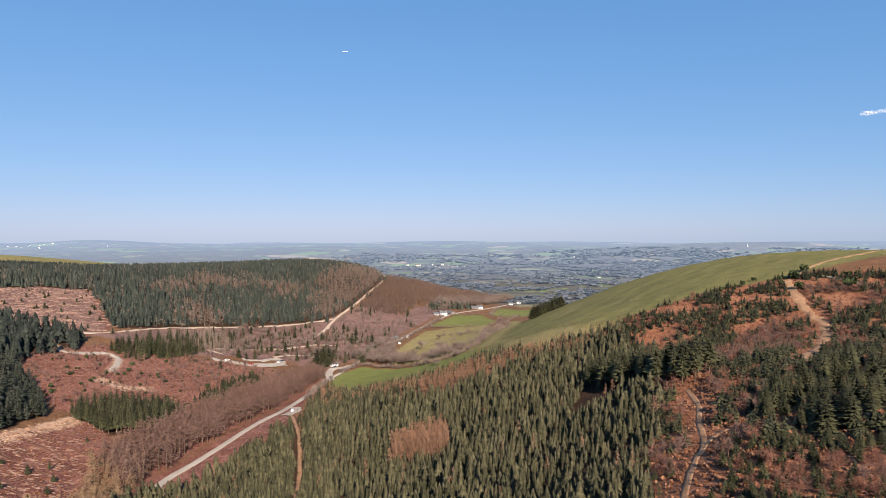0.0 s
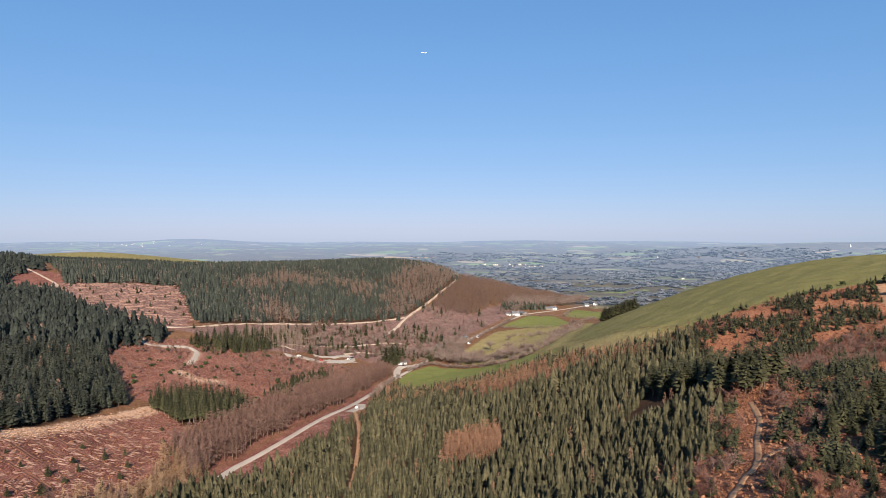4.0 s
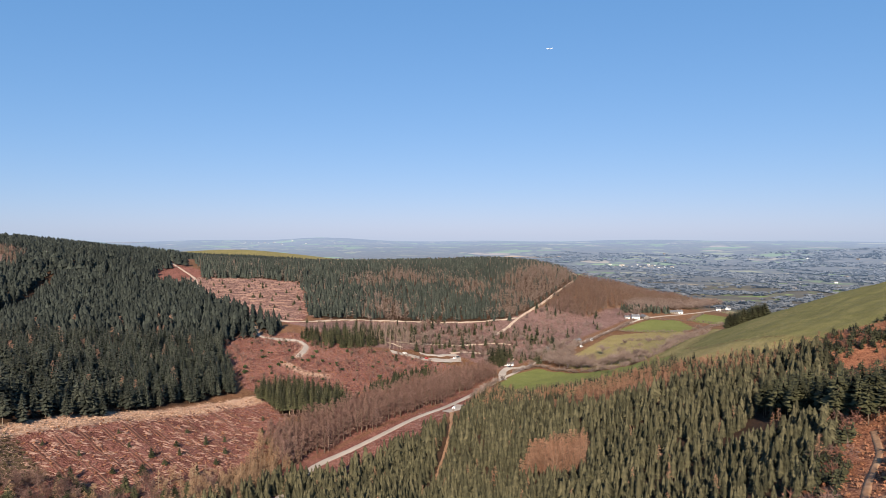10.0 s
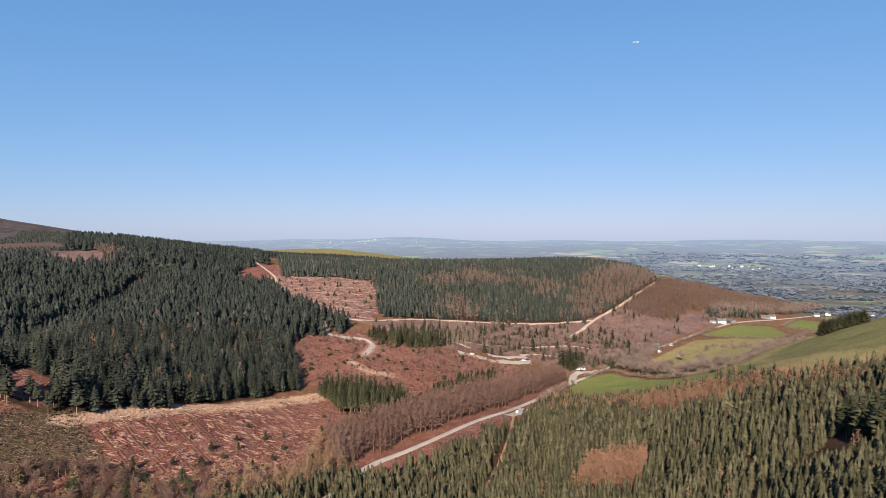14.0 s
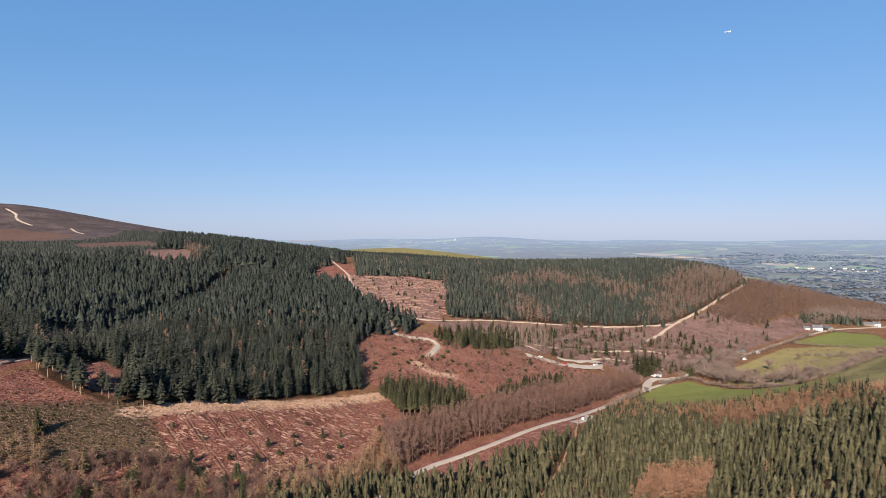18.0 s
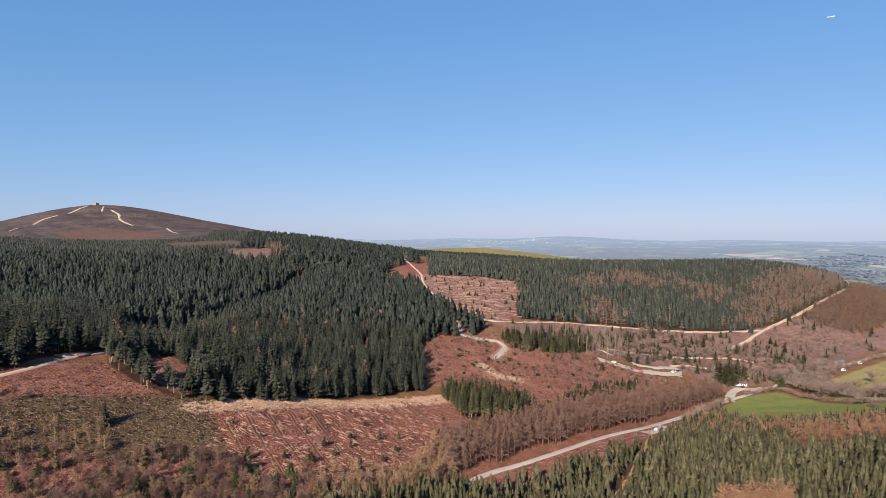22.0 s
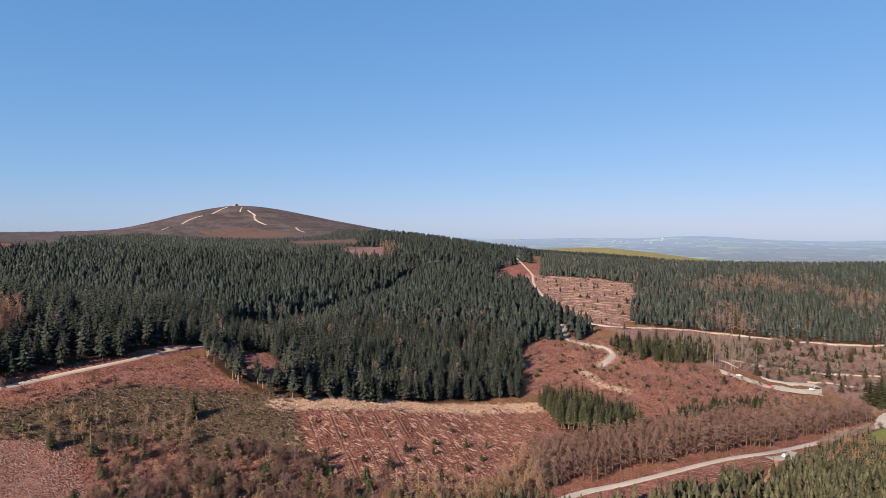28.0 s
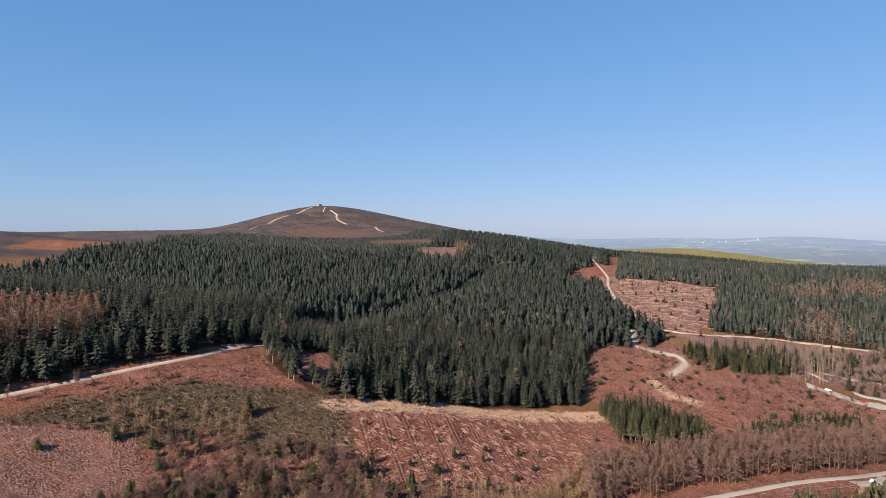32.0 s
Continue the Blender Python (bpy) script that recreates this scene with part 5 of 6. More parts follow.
for px, py, ph in ((-24, 678, 9), (-3, 632, 10), (-6, 540, 6), (-16, 566, 7), (5, 535, 5), (-37, 606, 10), (-49, 610, 10), (-25, 585, 9), (-60, 622, 9), (-70, 632, 9), (16, 577, 6), (26, 590, 6), (32, 605, 5), (40, 640, 6), (47, 710, 6),
                   (52, 740, 6), (60, 790, 7), (80, 873, 7), (20, 740, 5), (-5, 740, 5), (30, 770, 5), (12, 700, 4), (-30, 640, 7), (60, 700, 6), (66, 760, 6), (72, 820, 7), (12, 548, 5), (-100, 556, 4), (-86, 622, 6)):
    plant("oak", "field_tree", px, py, ph * 1.25, 1.4, "bare spreading field tree with grey-brown twigs", "tree", "field trees", R)
x, y, rng = scatter(MID_SCRUB + [], 6.5, 93, 0.8, [PASTURE_LOW, YELLOW_FIELD], WAYS + [(CAR_PARK, 7), (CAR_PARK_B, 5), (YARD_LANE, 6)])
k = rng.random(len(x)) < 0.9 * patchy(x, y, 0.025, 2.0) ** 2
x, y = x[k], y[k]
mass("valley_scrub", "tangled bare brown scrub and trees on the valley floor", "scrub", x, y, rng.uniform(3, 8, len(x)), ones(x) * 1.1, OAK_LITE + BIRCH_LITE, [BARK, OAK], 93)
# tangled trees on the slopes under the two tracks
for nm, poly, gap, sd in (("valley_side_trees", VALLEY_SIDE, 4.6, 94), ("nose_foot_trees", NOSE_FOOT, 5.2, 110)):
    x, y, rng = scatter(poly, gap, sd, 0.8, [YELLOW_FIELD], WAYS + [(CAR_PARK, 7), (CAR_PARK_B, 5), (YARD_LANE, 6)])
    thick = patchy(x, y, 0.022, 6.0)
    k = rng.random(len(x)) < 0.02 + 0.62 * thick ** 2
    x, y = x[k], y[k]
    dark = rng.random(len(x)) < 0.22
    n = int(dark.sum())
    mass(nm, "bare grey-brown trees and saplings on the valley side", "trees", x[~dark], y[~dark], rng.uniform(2.0, 10, len(x) - n), rng.uniform(0.7, 1.2, len(x) - n), OAK_LITE + BIRCH_LITE, [BARK, OAK], sd)
    mass("valley_side_conifers", "dark conifers dotted over the valley side", "conifers", x[dark], y[dark], rng.uniform(3.5, 14, n), rng.uniform(0.9, 1.8, n), SPRUCE_MID, [BARK, PINE], sd + 1)
OAK_BELT = [(-92, 640), (-70, 640), (-58, 625), (-20, 600), (14, 578), (22, 590), (-14, 618), (-48, 648), (-58, 690), (-50, 730), (-66, 730)]
x, y, rng = scatter(OAK_BELT, 5.5, 112, 0.8, (), [(MAIN_ROAD, 4)])
mass("oak_belt", "belt of bare spreading trees beside the road and fields", "trees", x, y, rng.uniform(6, 11, len(x)), rng.uniform(1.0, 1.4, len(x)), OAK_T, [BARK, OAK], 112)
x, y, rng = scatter([(20, 560), (36, 620), (50, 720), (74, 850), (96, 900), (84, 780), (62, 660), (44, 570)], 7, 113, 0.8)
mass("hill_foot_thorns", "low bare thorn bushes along the foot of the pasture hill", "bushes", x, y, rng.uniform(2, 5, len(x)), ones(x) * 1.3, OAK_LITE, [BARK, OAK], 113)
x, y, rng = scatter(YELLOW_FIELD, 11, 117, 0.9, (), [(MAIN_ROAD, 5)])
mass("field_thorns", "small bare thorn bushes and tussocks in the rough field", "bushes", x, y, rng.uniform(0.8, 3.0, len(x)), ones(x) * 1.4, OAK_LITE, [BARK, OAK], 117)
x, y, rng = scatter([(-98, 428), (-98, 534), (-72, 498), (-38, 474), (-2, 424), (28, 428), (60, 376), (-60, 402), (-84, 415)], 3.7, 122, 0.7, [PASTURE_LOW], WAYS)
dark = rng.random(len(x)) < 0.85
mass("forest_skirt_trees", "bare larches and scrub between plantation and meadow", "trees", x[~dark], y[~dark], rng.uniform(4, 9, int((~dark).sum())), ones(x[~dark]) * 1.1, LARCH_YOUNG + BIRCH_LITE, [BARK, LARCH_NEAR], 122)
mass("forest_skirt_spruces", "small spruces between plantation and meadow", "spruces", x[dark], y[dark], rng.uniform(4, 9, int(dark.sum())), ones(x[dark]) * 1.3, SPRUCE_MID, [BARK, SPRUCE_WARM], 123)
# hedges
hx, hy = [], []
for line, gap in (([(-103, 548), (-104, 500), (-101, 470)], 1.6), ([(-98, 590), (-80, 622), (-57, 606), (-31, 588), (18, 552)], 2.6), ([(-70, 672), (-44, 763), (-28, 826), (-5, 901)], 3.0), ([(18, 560), (36, 600), (48, 700), (70, 800), (84, 880), (120, 980)], 3.0),
                  ([(14, 950), (62, 990), (120, 985)], 4), ([(75, 1000), (100, 1130)], 4), ([(-22, 842), (50, 852)], 4), ([(130, 1190), (250, 1190)], 5), ([(-20, 860), (-2, 930)], 4), ([(0, 770), (50, 760)], 3)):
    c = curve_points(line, gap)
    hx.append(c[:, 0])
    hy.append(c[:, 1])
hx, hy = np.concatenate(hx) + R.normal(0, 0.8, sum(map(len, hx))), np.concatenate(hy)
mass("hedges", "bare brown hedges along fields and road", "hedges", hx, hy, R.uniform(2.5, 5.5, len(hx)), ones(hx) * 1.4, [broadleaf(R, 16, 8, 0.5, 0.05, 0.017, 1, 0.03) for _ in range(4)], [BARK, OAK], 95)
# woods on the far nose and in the lower valley
for nm, poly, gap, leaf, temps, lab, sd in (("nose_wood", NOSE_WOOD, 6.0, LARCH_DARK, LARCH_FAR, "russet bare larch wood on the far nose", 96), ("nose_wood_low", NOSE_WOOD_LOW, 4.8, LARCH_DARK, LARCH_FAR, "bare russet larches below the track", 97),
                                            ("valley_wood", [(0, 955), (10, 1010), (60, 1110), (120, 1240), (150, 1330), (120, 1340), (50, 1200), (-20, 1030)], 8, OAK, OAK_LITE, "bare valley wood above the farms", 98),
                                            ("dark_wood_edge", [(-25, 985), (45, 1064), (52, 1052), (-15, 970)], 6, SPRUCE, SPRUCE_FAR, "dark conifers at the foot of the nose", 99)):
    x, y, rng = scatter(poly, gap, sd, 0.45, (), WAYS)
    mass(nm, lab, "wood", x, y, rng.uniform(9, 13, len(x)), ones(x) * 1.5, temps, [BARK, leaf], sd)
x, y, rng = scatter(FELL_BLOCKS[2], 24, 100, 0.8, (), WAYS)
for px, py in zip(x, y):
    plant("young_spruce", "lone_conifer", px, py, rng.uniform(3, 6), 1.5, "small dark conifer standing on the upper clear-fell", "conifer", "upper clear-fell conifers", rng)
x, y, rng = scatter(FELL_BLOCKS[1], 15, 101, 0.8, (), WAYS)
for px, py in zip(x, y):
    plant("bush", "fell_bush", px, py, rng.uniform(1.5, 3), 0.8, "dark green bush on the clear-fell", "bush", "clear-fell bushes", rng)
# pale dead poles in the forest glade
x, y, rng = scatter([(-812, 612), (-806, 632), (-742, 612), (-692, 560), (-700, 546), (-750, 597)], 4.5, 102, 0.4, (), (), 0, 0.3)
mass("dead_poles", "pale bare poles of dead trees by a glade", "dead trees", x, y, rng.uniform(12, 16, len(x)), ones(x) * 0.6, LARCH_FAR, [BARK_PALE, BIRCH], 102)
# forest carries on round the foot of the summit and behind the ridge
FOOT = [(-1350, 960), (-1300, 900), (-1080, 740), (-900, 640), (-840, 590), (-780, 460), (-840, 400), (-970, 355), (-1066, 289), (-1100, 200), (-1400, 240), (-1640, 420), (-1450, 500), (-1290, 580), (-1230, 680), (-1290, 780), (-1500, 900), (-1540, 1100)]
x, y, rng = scatter(FOOT, 8.5, 103, 0.7, [MOOR_RUSSET[1], [(-1160, 616), (-1109, 740), (-880, 640), (-960, 540)]])
mass("forest_foot", "low grey-green conifers round the foot of the heather summit", "conifers", x, y, rng.uniform(2.5, 6, len(x)) * np.where(y < 330, 1.8, 1), rng.uniform(1.8, 3.0, len(x)) * np.where(y < 330, 0.7, 1), SPRUCE_BACK, [BARK, SPRUCE_RIDGE], 103)
MOOR_TREES = [(-760, 60), (-1250, 150), (-1750, 420), (-1780, 900), (-1650, 1150), (-1600, 850), (-1450, 400), (-1000, 230)]
x, y, rng = scatter(MOOR_TREES, 24, 119, 0.9, MOOR_RUSSET)
k = rng.random(len(x)) < patchy(x, y, 0.006, 3.0)
x, y = x[k], y[k]
mass("moor_conifers", "small dark self-sown conifers on the heather moor", "conifers", x, y, rng.uniform(1.8, 4, len(x)), rng.uniform(1.8, 3.0, len(x)), SPRUCE_BACK, [BARK, SPRUCE], 119)
RIDGE_BACK = [(-760, 900), (-700, 1000), (-480, 1080), (-330, 1200), (-420, 1300), (-900, 1250), (-1150, 1050)]
x, y, rng = scatter(RIDGE_BACK, 8, 104)
mass("forest_ridge", "dark spruces along the far side of the ridge", "spruce forest", x, y, rng.uniform(10, 13, len(x)), ones(x) * 1.7, SPRUCE_BACK, [BARK, SPRUCE_DEEP], 104)

# ---- far plain: hedgerow trees and bare woods ----
def low_tree(rng):
    return stack(clumps(rng, [(0, 0, 0.45)], [0.45], 9, 0.36))


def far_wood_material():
    # bare woods, with the blue haze of distance painted in as glow
    m, nt, b = material("far_woods_hazed", 0.95, 0.0)
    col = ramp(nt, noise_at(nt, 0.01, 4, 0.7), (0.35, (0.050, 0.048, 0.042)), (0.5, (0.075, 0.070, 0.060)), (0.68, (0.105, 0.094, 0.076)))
    painted_haze(nt, b, col, 750, 4900, 0.19)
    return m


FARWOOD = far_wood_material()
rng = np.random.default_rng(105)
px, py = [], []
for _ in range(260):
    cx, cy, a = rng.uniform(-450, 1900), rng.uniform(1250, 3200), rng.choice([0.5, 2.07]) + rng.normal(0, 0.25)
    t = np.arange(-rng.uniform(40, 160), rng.uniform(40, 160), rng.uniform(7, 11))
    px.append(cx + t * np.cos(a))
    py.append(cy + t * np.sin(a))
for _ in range(90):
    cx, cy = rng.uniform(-450, 1900), rng.uniform(1350, 3400)
    n = rng.integers(40, 190)
    px.append(cx + rng.normal(0, rng.uniform(30, 110), n))
    py.append(cy + rng.normal(0, rng.uniform(15, 50), n))
px, py = np.concatenate(px), np.concatenate(py)
k = (land(px, py) < -60) & (inside(NOSE_WOOD, px, py) < 0) & (inside(HILL_PASTURE, px, py) < -20) & (np.hypot(px, py) > 1250) & (np.hypot(px, py) < 3500)
px, py = px[k], py[k]
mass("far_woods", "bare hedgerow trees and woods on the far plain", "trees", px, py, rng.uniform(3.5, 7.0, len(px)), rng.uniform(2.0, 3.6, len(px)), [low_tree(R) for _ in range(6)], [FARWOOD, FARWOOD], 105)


# ---- built things ----
def part(name, bm, mat, parent, label=""):
    """Links a bmesh as one mesh object under a thing or a part."""
    me = bpy.data.meshes.new(name)
    bm.to_mesh(me)
    bm.free()
    me.materials.append(mat)
    o = new(name, me)
    o.parent = parent
    if label:
        o["label"] = label
    return o


def box(bm, x0, y0, z0, x1, y1, z1, bevel=0.0):
    r = bmesh.ops.create_cube(bm, size=1.0, matrix=Matrix.LocRotScale(((x0 + x1) / 2, (y0 + y1) / 2, (z0 + z1) / 2), None, (x1 - x0, y1 - y0, z1 - z0)))
    if bevel:
        bmesh.ops.bevel(bm, geom=[e for e in bm.edges if all(v in r["verts"] for v in e.verts)], offset=bevel, segments=2, affect="EDGES")
    return r["verts"]


def one_box(*a, bevel=0.0):
    bm = bmesh.new()
    box(bm, *a, bevel=bevel)
    return bm


def prism(profile, x0, x1):
    """A profile in y and z drawn out along x."""
    bm = bmesh.new()
    a = [bm.verts.new((x0, y, z)) for y, z in profile]
    b = [bm.verts.new((x1, y, z)) for y, z in profile]
    n = len(profile)
    bm.faces.new(a[::-1])
    bm.faces.new(b)
    for i in range(n):
        bm.faces.new((a[i], a[(i + 1) % n], b[(i + 1) % n], b[i]))
    bmesh.ops.recalc_face_normals(bm, faces=bm.faces)
    return bm


GLASS, gnt, gb = material("dark_window_glass", 0.08, 0.6)
gb.inputs["Base Color"].default_value = (0.02, 0.025, 0.03, 1)
RUBBER = speckled("tyre_rubber", (0.012, 0.012, 0.012), (0.02, 0.02, 0.02), (0.03, 0.03, 0.03), 3, 20)
WOODDARK = speckled("weathered_timber", (0.084, 0.062, 0.045), (0.134, 0.104, 0.073), (0.201, 0.157, 0.114), 1, 9)


def paint(name, col):
    m, nt, b = material(name, 0.3, 0.5)
    nt.links.new(ramp(nt, noise_at(nt, 1.5, 3), (0.3, tuple(c * 0.9 for c in col)), (0.7, col)), b.inputs["Base Color"])
    b.inputs["Coat Weight"].default_value = 0.5
    return m


def house(name, x, y, turn, long, deep, eaves, ridge, wall, roof, label, category="house", chimneys=1, windows=True):
    root = new(name)
    root.matrix_world = pose(x, y, min(gz(x + a, y + b) for a in (-4, 4) for b in (-4, 4)), 0, 0, turn)
    d = deep / 2
    part("wall", prism([(-d, -1.5), (d, -1.5), (d, eaves), (0, ridge - 0.12), (-d, eaves)], -long / 2, long / 2), wall, root)
    s = (ridge - eaves) / d
    part("roof", prism([(-d - 0.4, eaves - 0.4 * s), (0, ridge), (d + 0.4, eaves - 0.4 * s), (d + 0.4, eaves - 0.4 * s + 0.22), (0, ridge + 0.26), (-d - 0.4, eaves - 0.4 * s + 0.22)], -long / 2 - 0.3, long / 2 + 0.3), roof, root)
    for i in range(chimneys):
        cx = -long / 2 + 0.9 + i * (long - 1.8)
        part("chimney", one_box(cx - 0.45, -0.4, ridge - 0.6, cx + 0.45, 0.4, ridge + 1.3, bevel=0.05), STONE, root)
    if windows:
        n = max(2, int(long / 3))
        for side in (-1, 1):
            for i in range(n):
                wx = (i + 0.5) / n * long - long / 2
                for wz in ((1.0, 3.4) if eaves > 4 else (1.0,)):
                    w = part("window", one_box(wx - 0.55, side * d - 0.04, wz, wx + 0.55, side * d + 0.04, wz + 1.2), WOODDARK if wall is STONE else RENDER_WHITE, root)
                    part("pane", one_box(wx - 0.45, side * (d + 0.045) - 0.01, wz + 0.1, wx + 0.45, side * (d + 0.045) + 0.01, wz + 1.1), GLASS, w)
        part("door", one_box(-0.5, -d - 0.05, -0.2, 0.5, -d + 0.05, 2.0), WOODDARK, root)
    return tagged(root, label, category)


house("farmhouse", 0, 948, 20, 11, 6, 4.4, 6.8, RENDER_WHITE, SLATE, "white rendered farmhouse with slate roof in the valley", chimneys=2)
house("farm_wing", -11, 942, 20, 7, 5, 2.8, 4.4, RENDER_WHITE, SLATE, "low white wing beside the farmhouse", chimneys=0)
house("farm_barn", 12, 962, -60, 13, 8, 3.6, 6.0, STONE, SLATE, "stone barn with slate roof behind the farmhouse", "barn", 0)
house("farmhouse", 63, 1082, 30, 9, 6, 4.2, 6.4, RENDER_WHITE, SLATE, "pale farmhouse among trees lower in the valley", chimneys=2)
house("farm_barn", 52, 1070, 30, 16, 8, 3.0, 5.0, STONE, SLATE, "long stone barn beside the pale farmhouse", "barn", 0)
house("cottage", -80, 690, 55, 11, 6, 3.0, 5.4, STONE, SLATE, "old stone cottage among trees beside the road", "cottage", 1)
house("kiosk", -107, 618, 15, 6, 4, 2.5, 3.6, RENDER_WHITE, SLATE, "small white kiosk at the roadside yard", "kiosk", 0)
house("roadside_hut", -58, 751, 60, 9, 5, 2.6, 4.0, STONE, SLATE, "low stone hut beside the valley road", "hut", 0)
rng = np.random.default_rng(131)
for _ in range(18):
    a, d = rng.normal(0.56, 0.05), rng.uniform(4150, 4500)
    house("far_house", -math.sin(a) * d, math.cos(a) * d, rng.uniform(0, 180), rng.uniform(5, 9), 5, 2.6, 4.4, RENDER_WHITE, SLATE, "far white house of a hill village", "house", 0, False)
for hx, hy, a in ((131, 1215, 10), (150, 1245, 60), (118, 1285, 30), (190, 1380, 20), (215, 1260, 80)):
    house("cottage", hx, hy, a, 8, 5.5, 3.6, 5.8, RENDER_WHITE, SLATE, "white cottage at the mouth of the valley", "cottage", 1)
rng = np.random.default_rng(110)
for i in range(32):
    for _ in range(40):
        hx, hy = rng.uniform(-150, 1500), rng.uniform(1500, 3300)
        if land1(hx, hy) < -75:
            break
    house("far_house", hx, hy, rng.uniform(0, 180), rng.uniform(7, 13), 6, 3.4, 5.6, RENDER_WHITE if i % 2 else STONE, SLATE, "far white house on the plain", "house", 0, False)
# the quarry village spread over its slope
for i in range(26):
    hx, hy = -40 + rng.normal(0, 70), 2540 + rng.normal(0, 55)
    house("far_house", hx, hy, rng.uniform(0, 180), rng.uniform(7, 13), 6, 3.8, 6, RENDER_WHITE, STONE, "pale house of the far hillside village", "house", 0, False)


def car(x, y, turn, mat, label, category="car", long=4.3, tall=1.45, rise=0.27):
    root = new(category.replace(" ", "_"))
    root.matrix_world = pose(x, y, gz(x, y) + rise, 0, 0, turn)
    L = long / 2
    van = category != "car"
    body = prism([(-L, 0.35), (-L, 0.8), (-L + 0.15, 0.95), (L - 1.1, 0.92), (L - 0.1, 0.75), (L, 0.4), (L - 0.1, 0.28), (-L + 0.1, 0.28)], -0.88, 0.88)
    bmesh.ops.bevel(body, geom=body.edges[:], offset=0.06, segments=2, affect="EDGES")
    part("body", body, mat, root)
    top = [(-L + 0.1, 0.92), (-L + (0.15 if van else 0.5), tall), (L - (1.2 if van else 2.0), tall), (L - (0.9 if van else 1.2), 0.92)]
    cabin = prism(top, -0.74, 0.74)
    bmesh.ops.bevel(cabin, geom=cabin.edges[:], offset=0.07, segments=2, affect="EDGES")
    part("cabin", cabin, mat, root)
    zw0, zw1 = 1.0, tall - 0.12
    for sx in (-1, 1):
        part("side_window", prism([(-L + 0.55, zw0), (-L + 0.75, zw1), (L - (1.5 if van else 2.1), zw1), (L - 1.45, zw0)], sx * 0.745 - 0.01, sx * 0.745 + 0.01), GLASS, root)
    part("windscreen", prism([(L - 1.28, 0.97), (L - 1.22, 0.97), (L - (1.22 if van else 1.95), tall - 0.1), (L - (1.28 if van else 2.0), tall - 0.1)], -0.62, 0.62), GLASS, root)
    for sx in (-1, 1):
        for wy in (-L + 0.8, L - 0.85):
            bm = bmesh.new()
            bmesh.ops.create_cone(bm, cap_ends=True, segments=14, radius1=0.32, radius2=0.32, depth=0.2, matrix=Matrix.Translation((sx * 0.8, wy, 0.32)) @ Matrix.Rotation(math.pi / 2, 4, "Y"))
            w = part("wheel", bm, RUBBER, root)
            bm = bmesh.new()
            bmesh.ops.create_cone(bm, cap_ends=True, segments=10, radius1=0.19, radius2=0.17, depth=0.05, matrix=Matrix.Translation((sx * 0.905, wy, 0.32)) @ Matrix.Rotation(math.pi / 2, 4, "Y"))
            part("rim", bm, SILVER, w)
        part("headlight", one_box(sx * 0.62 - 0.16, L - 0.06, 0.55, sx * 0.62 + 0.16, L + 0.01, 0.7, bevel=0.02), GLASS, root)
    return tagged(root, label, category, "parked vehicles")


SILVER = paint("silver_paint", (0.55, 0.56, 0.58))
WHITE = paint("white_paint", (0.78, 0.78, 0.76))
DARK = paint("dark_blue_paint", (0.02, 0.025, 0.04))
RED = paint("red_paint", (0.35, 0.03, 0.025))
car(-102, 422, 8, SILVER, "silver estate car parked in the lay-by")
car(-153, 594, -25, DARK, "dark car parked in the forest car park")
car(-154, 586, -25, WHITE, "white car parked in the forest car park")
car(-186, 539, -60, WHITE, "white car parked at the end of the car park")
car(-170, 553, -35, RED, "red car parked in the forest car park")
car(-106, 609, 60, DARK, "dark car parked before the white kiosk")
car(-109, 611, 60, WHITE, "white car parked before the white kiosk")
car(-50, 721, -18, WHITE, "white van parked beside the valley road", "van", 5.6, 2.3)
car(-43, 762, -18, WHITE, "white van parked on the verge of the road", "van", 6.0, 2.5)


def tower(x, y):
    """The ruined stone monument on the summit."""
    root = new("summit_tower")
    root.matrix_world = pose(x, y, gz(x, y) - 1.0, 0, 0, 20)
    def batter(w, z0, z1, inset):
        bm = bmesh.new()
        v = box(bm, -w, -w, z0, w, w, z1)
        for q in v:
            if q.co.z > (z0 + z1) / 2:
                q.co.x *= 1 - inset
                q.co.y *= 1 - inset
        bmesh.ops.bevel(bm, geom=bm.edges[:], offset=0.3, segments=1, affect="EDGES")
        return bm
    part("plinth", batter(9.5, 0, 4.5, 0.12), STONE, root)
    part("base", batter(6.2, 4.5, 8.6, 0.10), STONE, root)
    part("broken_top", batter(2.6, 8.6, 10.2, 0.2), STONE, root)
    for sx, sy in ((-1, -1), (-1, 1), (1, -1), (1, 1)):
        part("corner_bastion", one_box(sx * 9 - 1.4, sy * 9 - 1.4, 0, sx * 9 + 1.4, sy * 9 + 1.4, 3.4, bevel=0.3), STONE, root)
    return tagged(root, "squat ruined stone tower on the heather summit", "tower")


tower(-2026, 811)


def mast(x, y, h):
    """A pale far mast on a wooded hill."""
    root = new("radio_mast")
    root.matrix_world = pose(x, y, gz(x, y) - 1.0)
    for nm, r0, r1, z0, z1 in (("base", 2.6, 2.2, 0.0, 3.0), ("shaft", 1.7, 1.1, 3.0, h * 0.8), ("tip", 0.7, 0.3, h * 0.8, h)):
        bm = bmesh.new()
        bmesh.ops.create_cone(bm, cap_ends=True, segments=10, radius1=r0, radius2=r1, depth=z1 - z0, matrix=Matrix.Translation((0, 0, (z0 + z1) / 2)))
        part(nm, bm, WHITE, root)
    return tagged(root, "slim white radio mast on a far wooded hill", "mast")


mast(1441, 2969, 15)


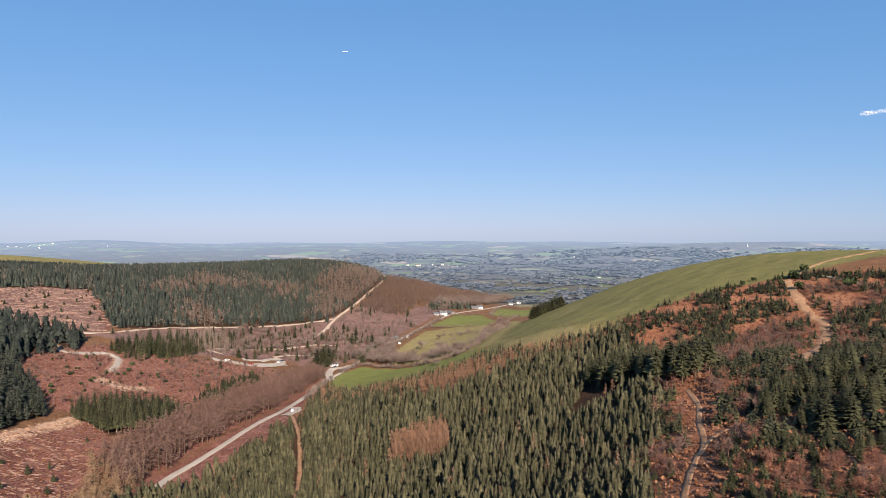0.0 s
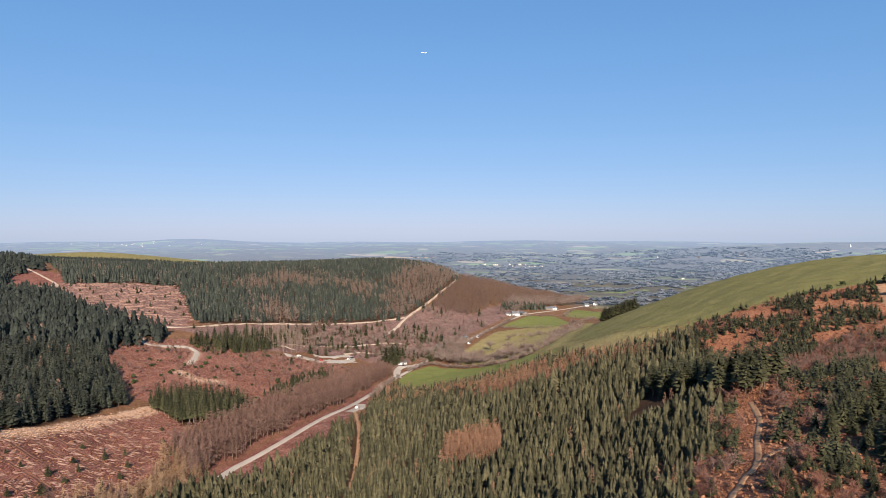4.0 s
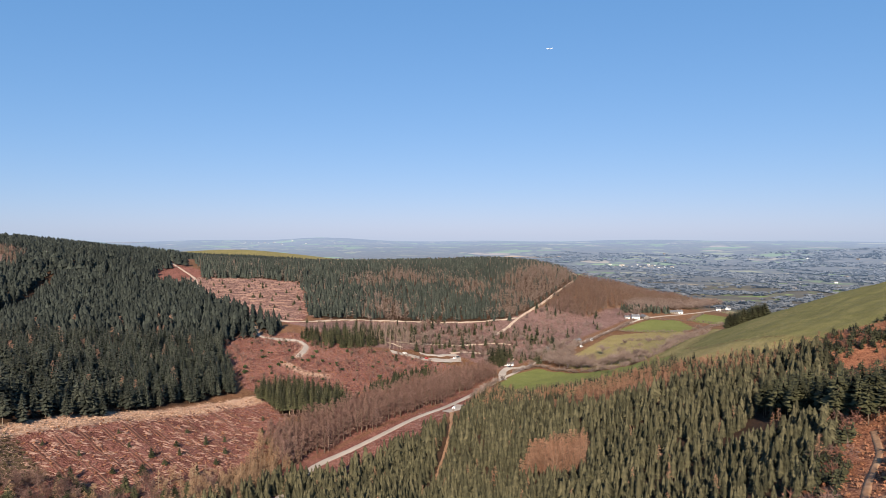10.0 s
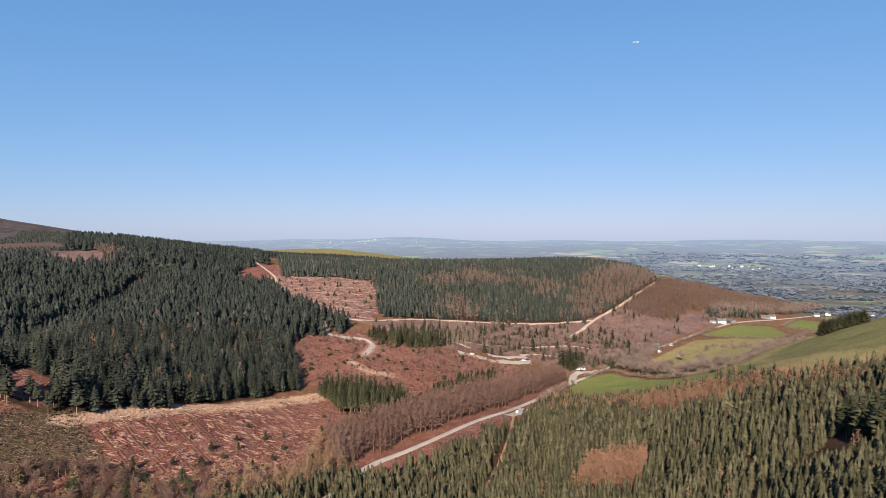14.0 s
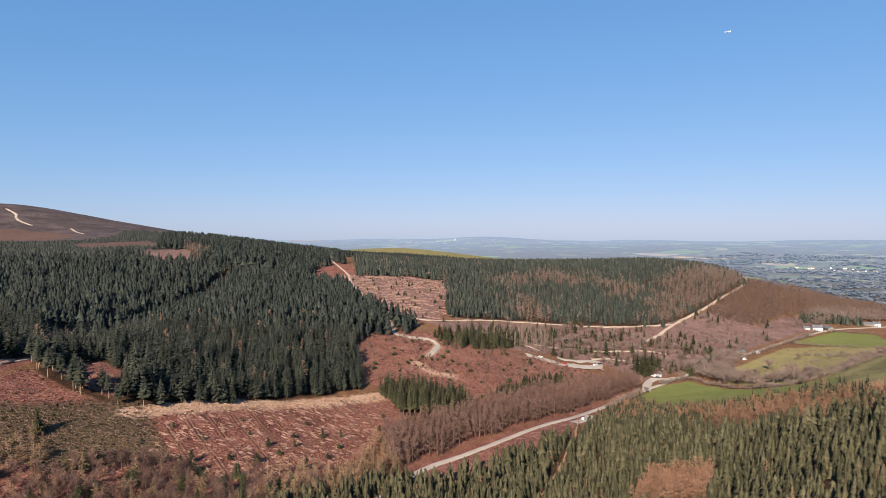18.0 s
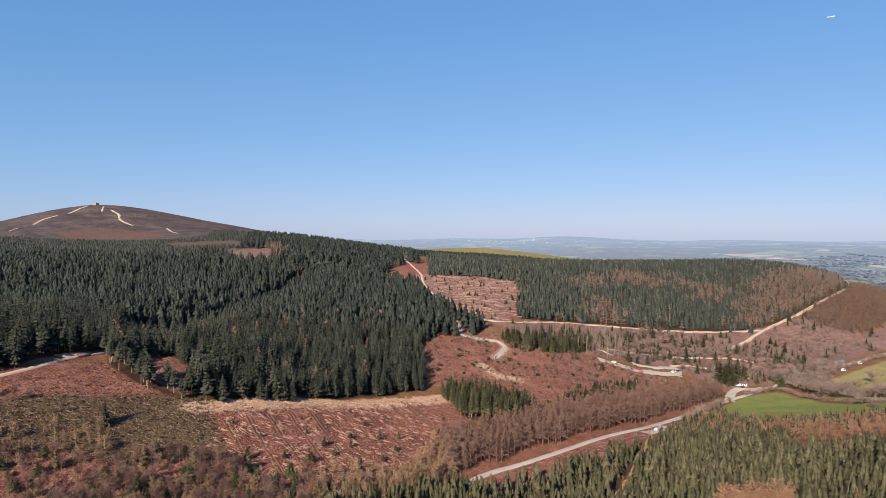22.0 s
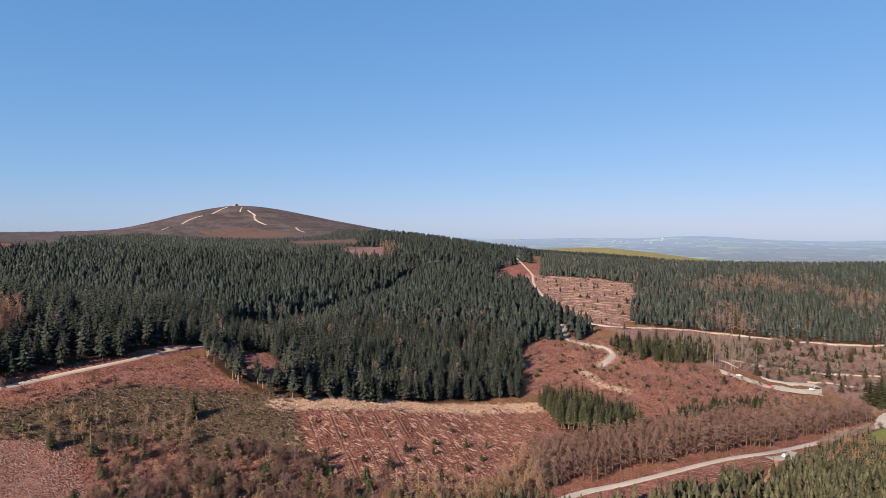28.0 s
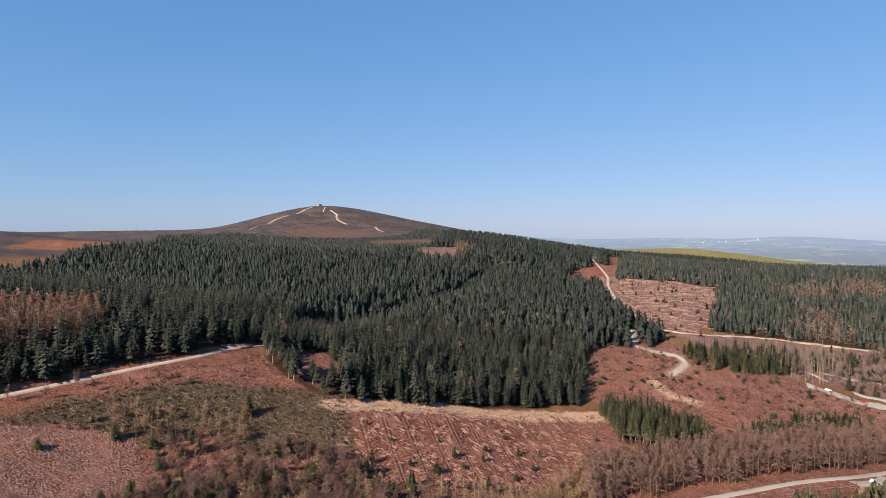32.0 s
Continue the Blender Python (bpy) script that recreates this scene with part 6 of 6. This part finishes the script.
def dry_stone_wall(line, height):
    """A rough field wall of uneven stones, laid along a line."""
    rng = np.random.default_rng(130)
    c = curve_points(line, 1.1)
    co, fa = [], []
    cube = np.array([(a, b, d) for a in (-1, 1) for b in (-1, 1) for d in (0, 1)], float)
    quads = np.array([(0, 1, 3, 2), (4, 6, 7, 5), (0, 4, 5, 1), (2, 3, 7, 6), (0, 2, 6, 4), (1, 5, 7, 3)])
    for (x0, y0), (x1, y1) in zip(c, c[1:]):
        a = math.atan2(y1 - y0, x1 - x0)
        v = cube * [0.62, 0.3, height] * rng.uniform(0.8, 1.2, (8, 3))
        r = np.column_stack([v[:, 0] * math.cos(a) - v[:, 1] * math.sin(a) + x0, v[:, 0] * math.sin(a) + v[:, 1] * math.cos(a) + y0, v[:, 2] + gz(x0, y0) - 0.1])
        fa.append(quads + 8 * len(co))
        co.append(r)
    me = raw_mesh("field_wall", np.vstack(co), np.vstack(fa), np.zeros(6 * len(co), int), [STONE])
    return tagged(new("field_wall", me), "low dark dry-stone wall between scrub and pasture", "wall", kind="structure")


dry_stone_wall([(228, 386), (231, 371), (232, 351), (235, 336), (238, 322)], 1.3)


def aeroplane():
    root = new("aeroplane")
    root.matrix_world = pose(-654, 4204, 1226, 0, 0, -65)
    bm = bmesh.new()
    bmesh.ops.create_cone(bm, cap_ends=True, segments=16, radius1=2.0, radius2=2.0, depth=26, matrix=Matrix.Rotation(math.pi / 2, 4, "X"))
    part("fuselage", bm, WHITE, root)
    bm = bmesh.new()
    bmesh.ops.create_cone(bm, cap_ends=True, segments=16, radius1=2.0, radius2=0.3, depth=6, matrix=Matrix.Translation((0, -16, 0)) @ Matrix.Rotation(math.pi / 2, 4, "X"))
    part("nose", bm, WHITE, root)
    bm = bmesh.new()
    bmesh.ops.create_cone(bm, cap_ends=True, segments=16, radius1=0.4, radius2=2.0, depth=8, matrix=Matrix.Translation((0, 17, 0.5)) @ Matrix.Rotation(math.pi / 2, 4, "X"))
    part("tail_cone", bm, WHITE, root)
    for sx in (-1, 1):
        bm = bmesh.new()
        f = [(sx * 1.5, -4, -0.6), (sx * 17, 5, 0.6), (sx * 17, 6.6, 0.6), (sx * 1.5, 3, -0.6)]
        lo = [bm.verts.new(p) for p in f]
        hi = [bm.verts.new((p[0], p[1], p[2] + 0.5)) for p in f]
        bm.faces.new(lo)
        bm.faces.new(hi[::-1])
        for i in range(4):
            bm.faces.new((lo[i], lo[(i + 1) % 4], hi[(i + 1) % 4], hi[i]))
        bmesh.ops.recalc_face_normals(bm, faces=bm.faces)
        part("wing", bm, WHITE, root)
        part("tailplane", one_box(min(0, sx * 6), 17, 0.6, max(0, sx * 6), 19.5, 0.9), WHITE, root)
        bm = bmesh.new()
        bmesh.ops.create_cone(bm, cap_ends=True, segments=12, radius1=1.0, radius2=0.9, depth=4, matrix=Matrix.Translation((sx * 6, -1, -1.6)) @ Matrix.Rotation(math.pi / 2, 4, "X"))
        part("engine", bm, SILVER, root)
    part("fin", prism([(15, 1.5), (20.5, 1.5), (21, 7), (19, 7)], -0.25, 0.25), WHITE, root)
    return tagged(root, "small white airliner high in the clear sky", "aeroplane")


aeroplane()


def cloud(x, y, z, wide):
    """One small fair-weather cloud low over the plain."""
    m, nt, b = material("cloud_white", 1.0, 0.0)
    b.inputs["Base Color"].default_value = (0.86, 0.87, 0.9, 1)
    thin = ramp(nt, noise_at(nt, 0.03, 5), (0.3, (0.04, 0.04, 0.04)), (0.7, (0.3, 0.3, 0.3)))
    nt.links.new(thin, b.inputs["Alpha"])
    rng = random.Random(5)
    bm = bmesh.new()
    for k in range(9):
        px, py, pz, r = (k - 4) * wide * 0.11, rng.gauss(0, wide * 0.05), rng.gauss(0, wide * 0.02), wide * rng.uniform(0.09, 0.15)
        made = bmesh.ops.create_icosphere(bm, subdivisions=3, radius=r, matrix=Matrix.Translation((px, py, pz)))
        for q in made["verts"]:
            c = Vector((px, py, pz))
            q.co = c + (q.co - c) * (1 + 0.3 * noise.noise(q.co * (1.6 / r)))
            q.co.z *= 0.55
    me = bpy.data.meshes.new("cloud")
    bm.to_mesh(me)
    bm.free()
    me.materials.append(m)
    o = new("cloud", me)
    o.matrix_world = pose(x, y, z, 0, 0, -35)
    return tagged(o, "small pale fair-weather cloud low in the sky", "cloud", kind="structure")


cloud(2640, 3815, 745, 170)
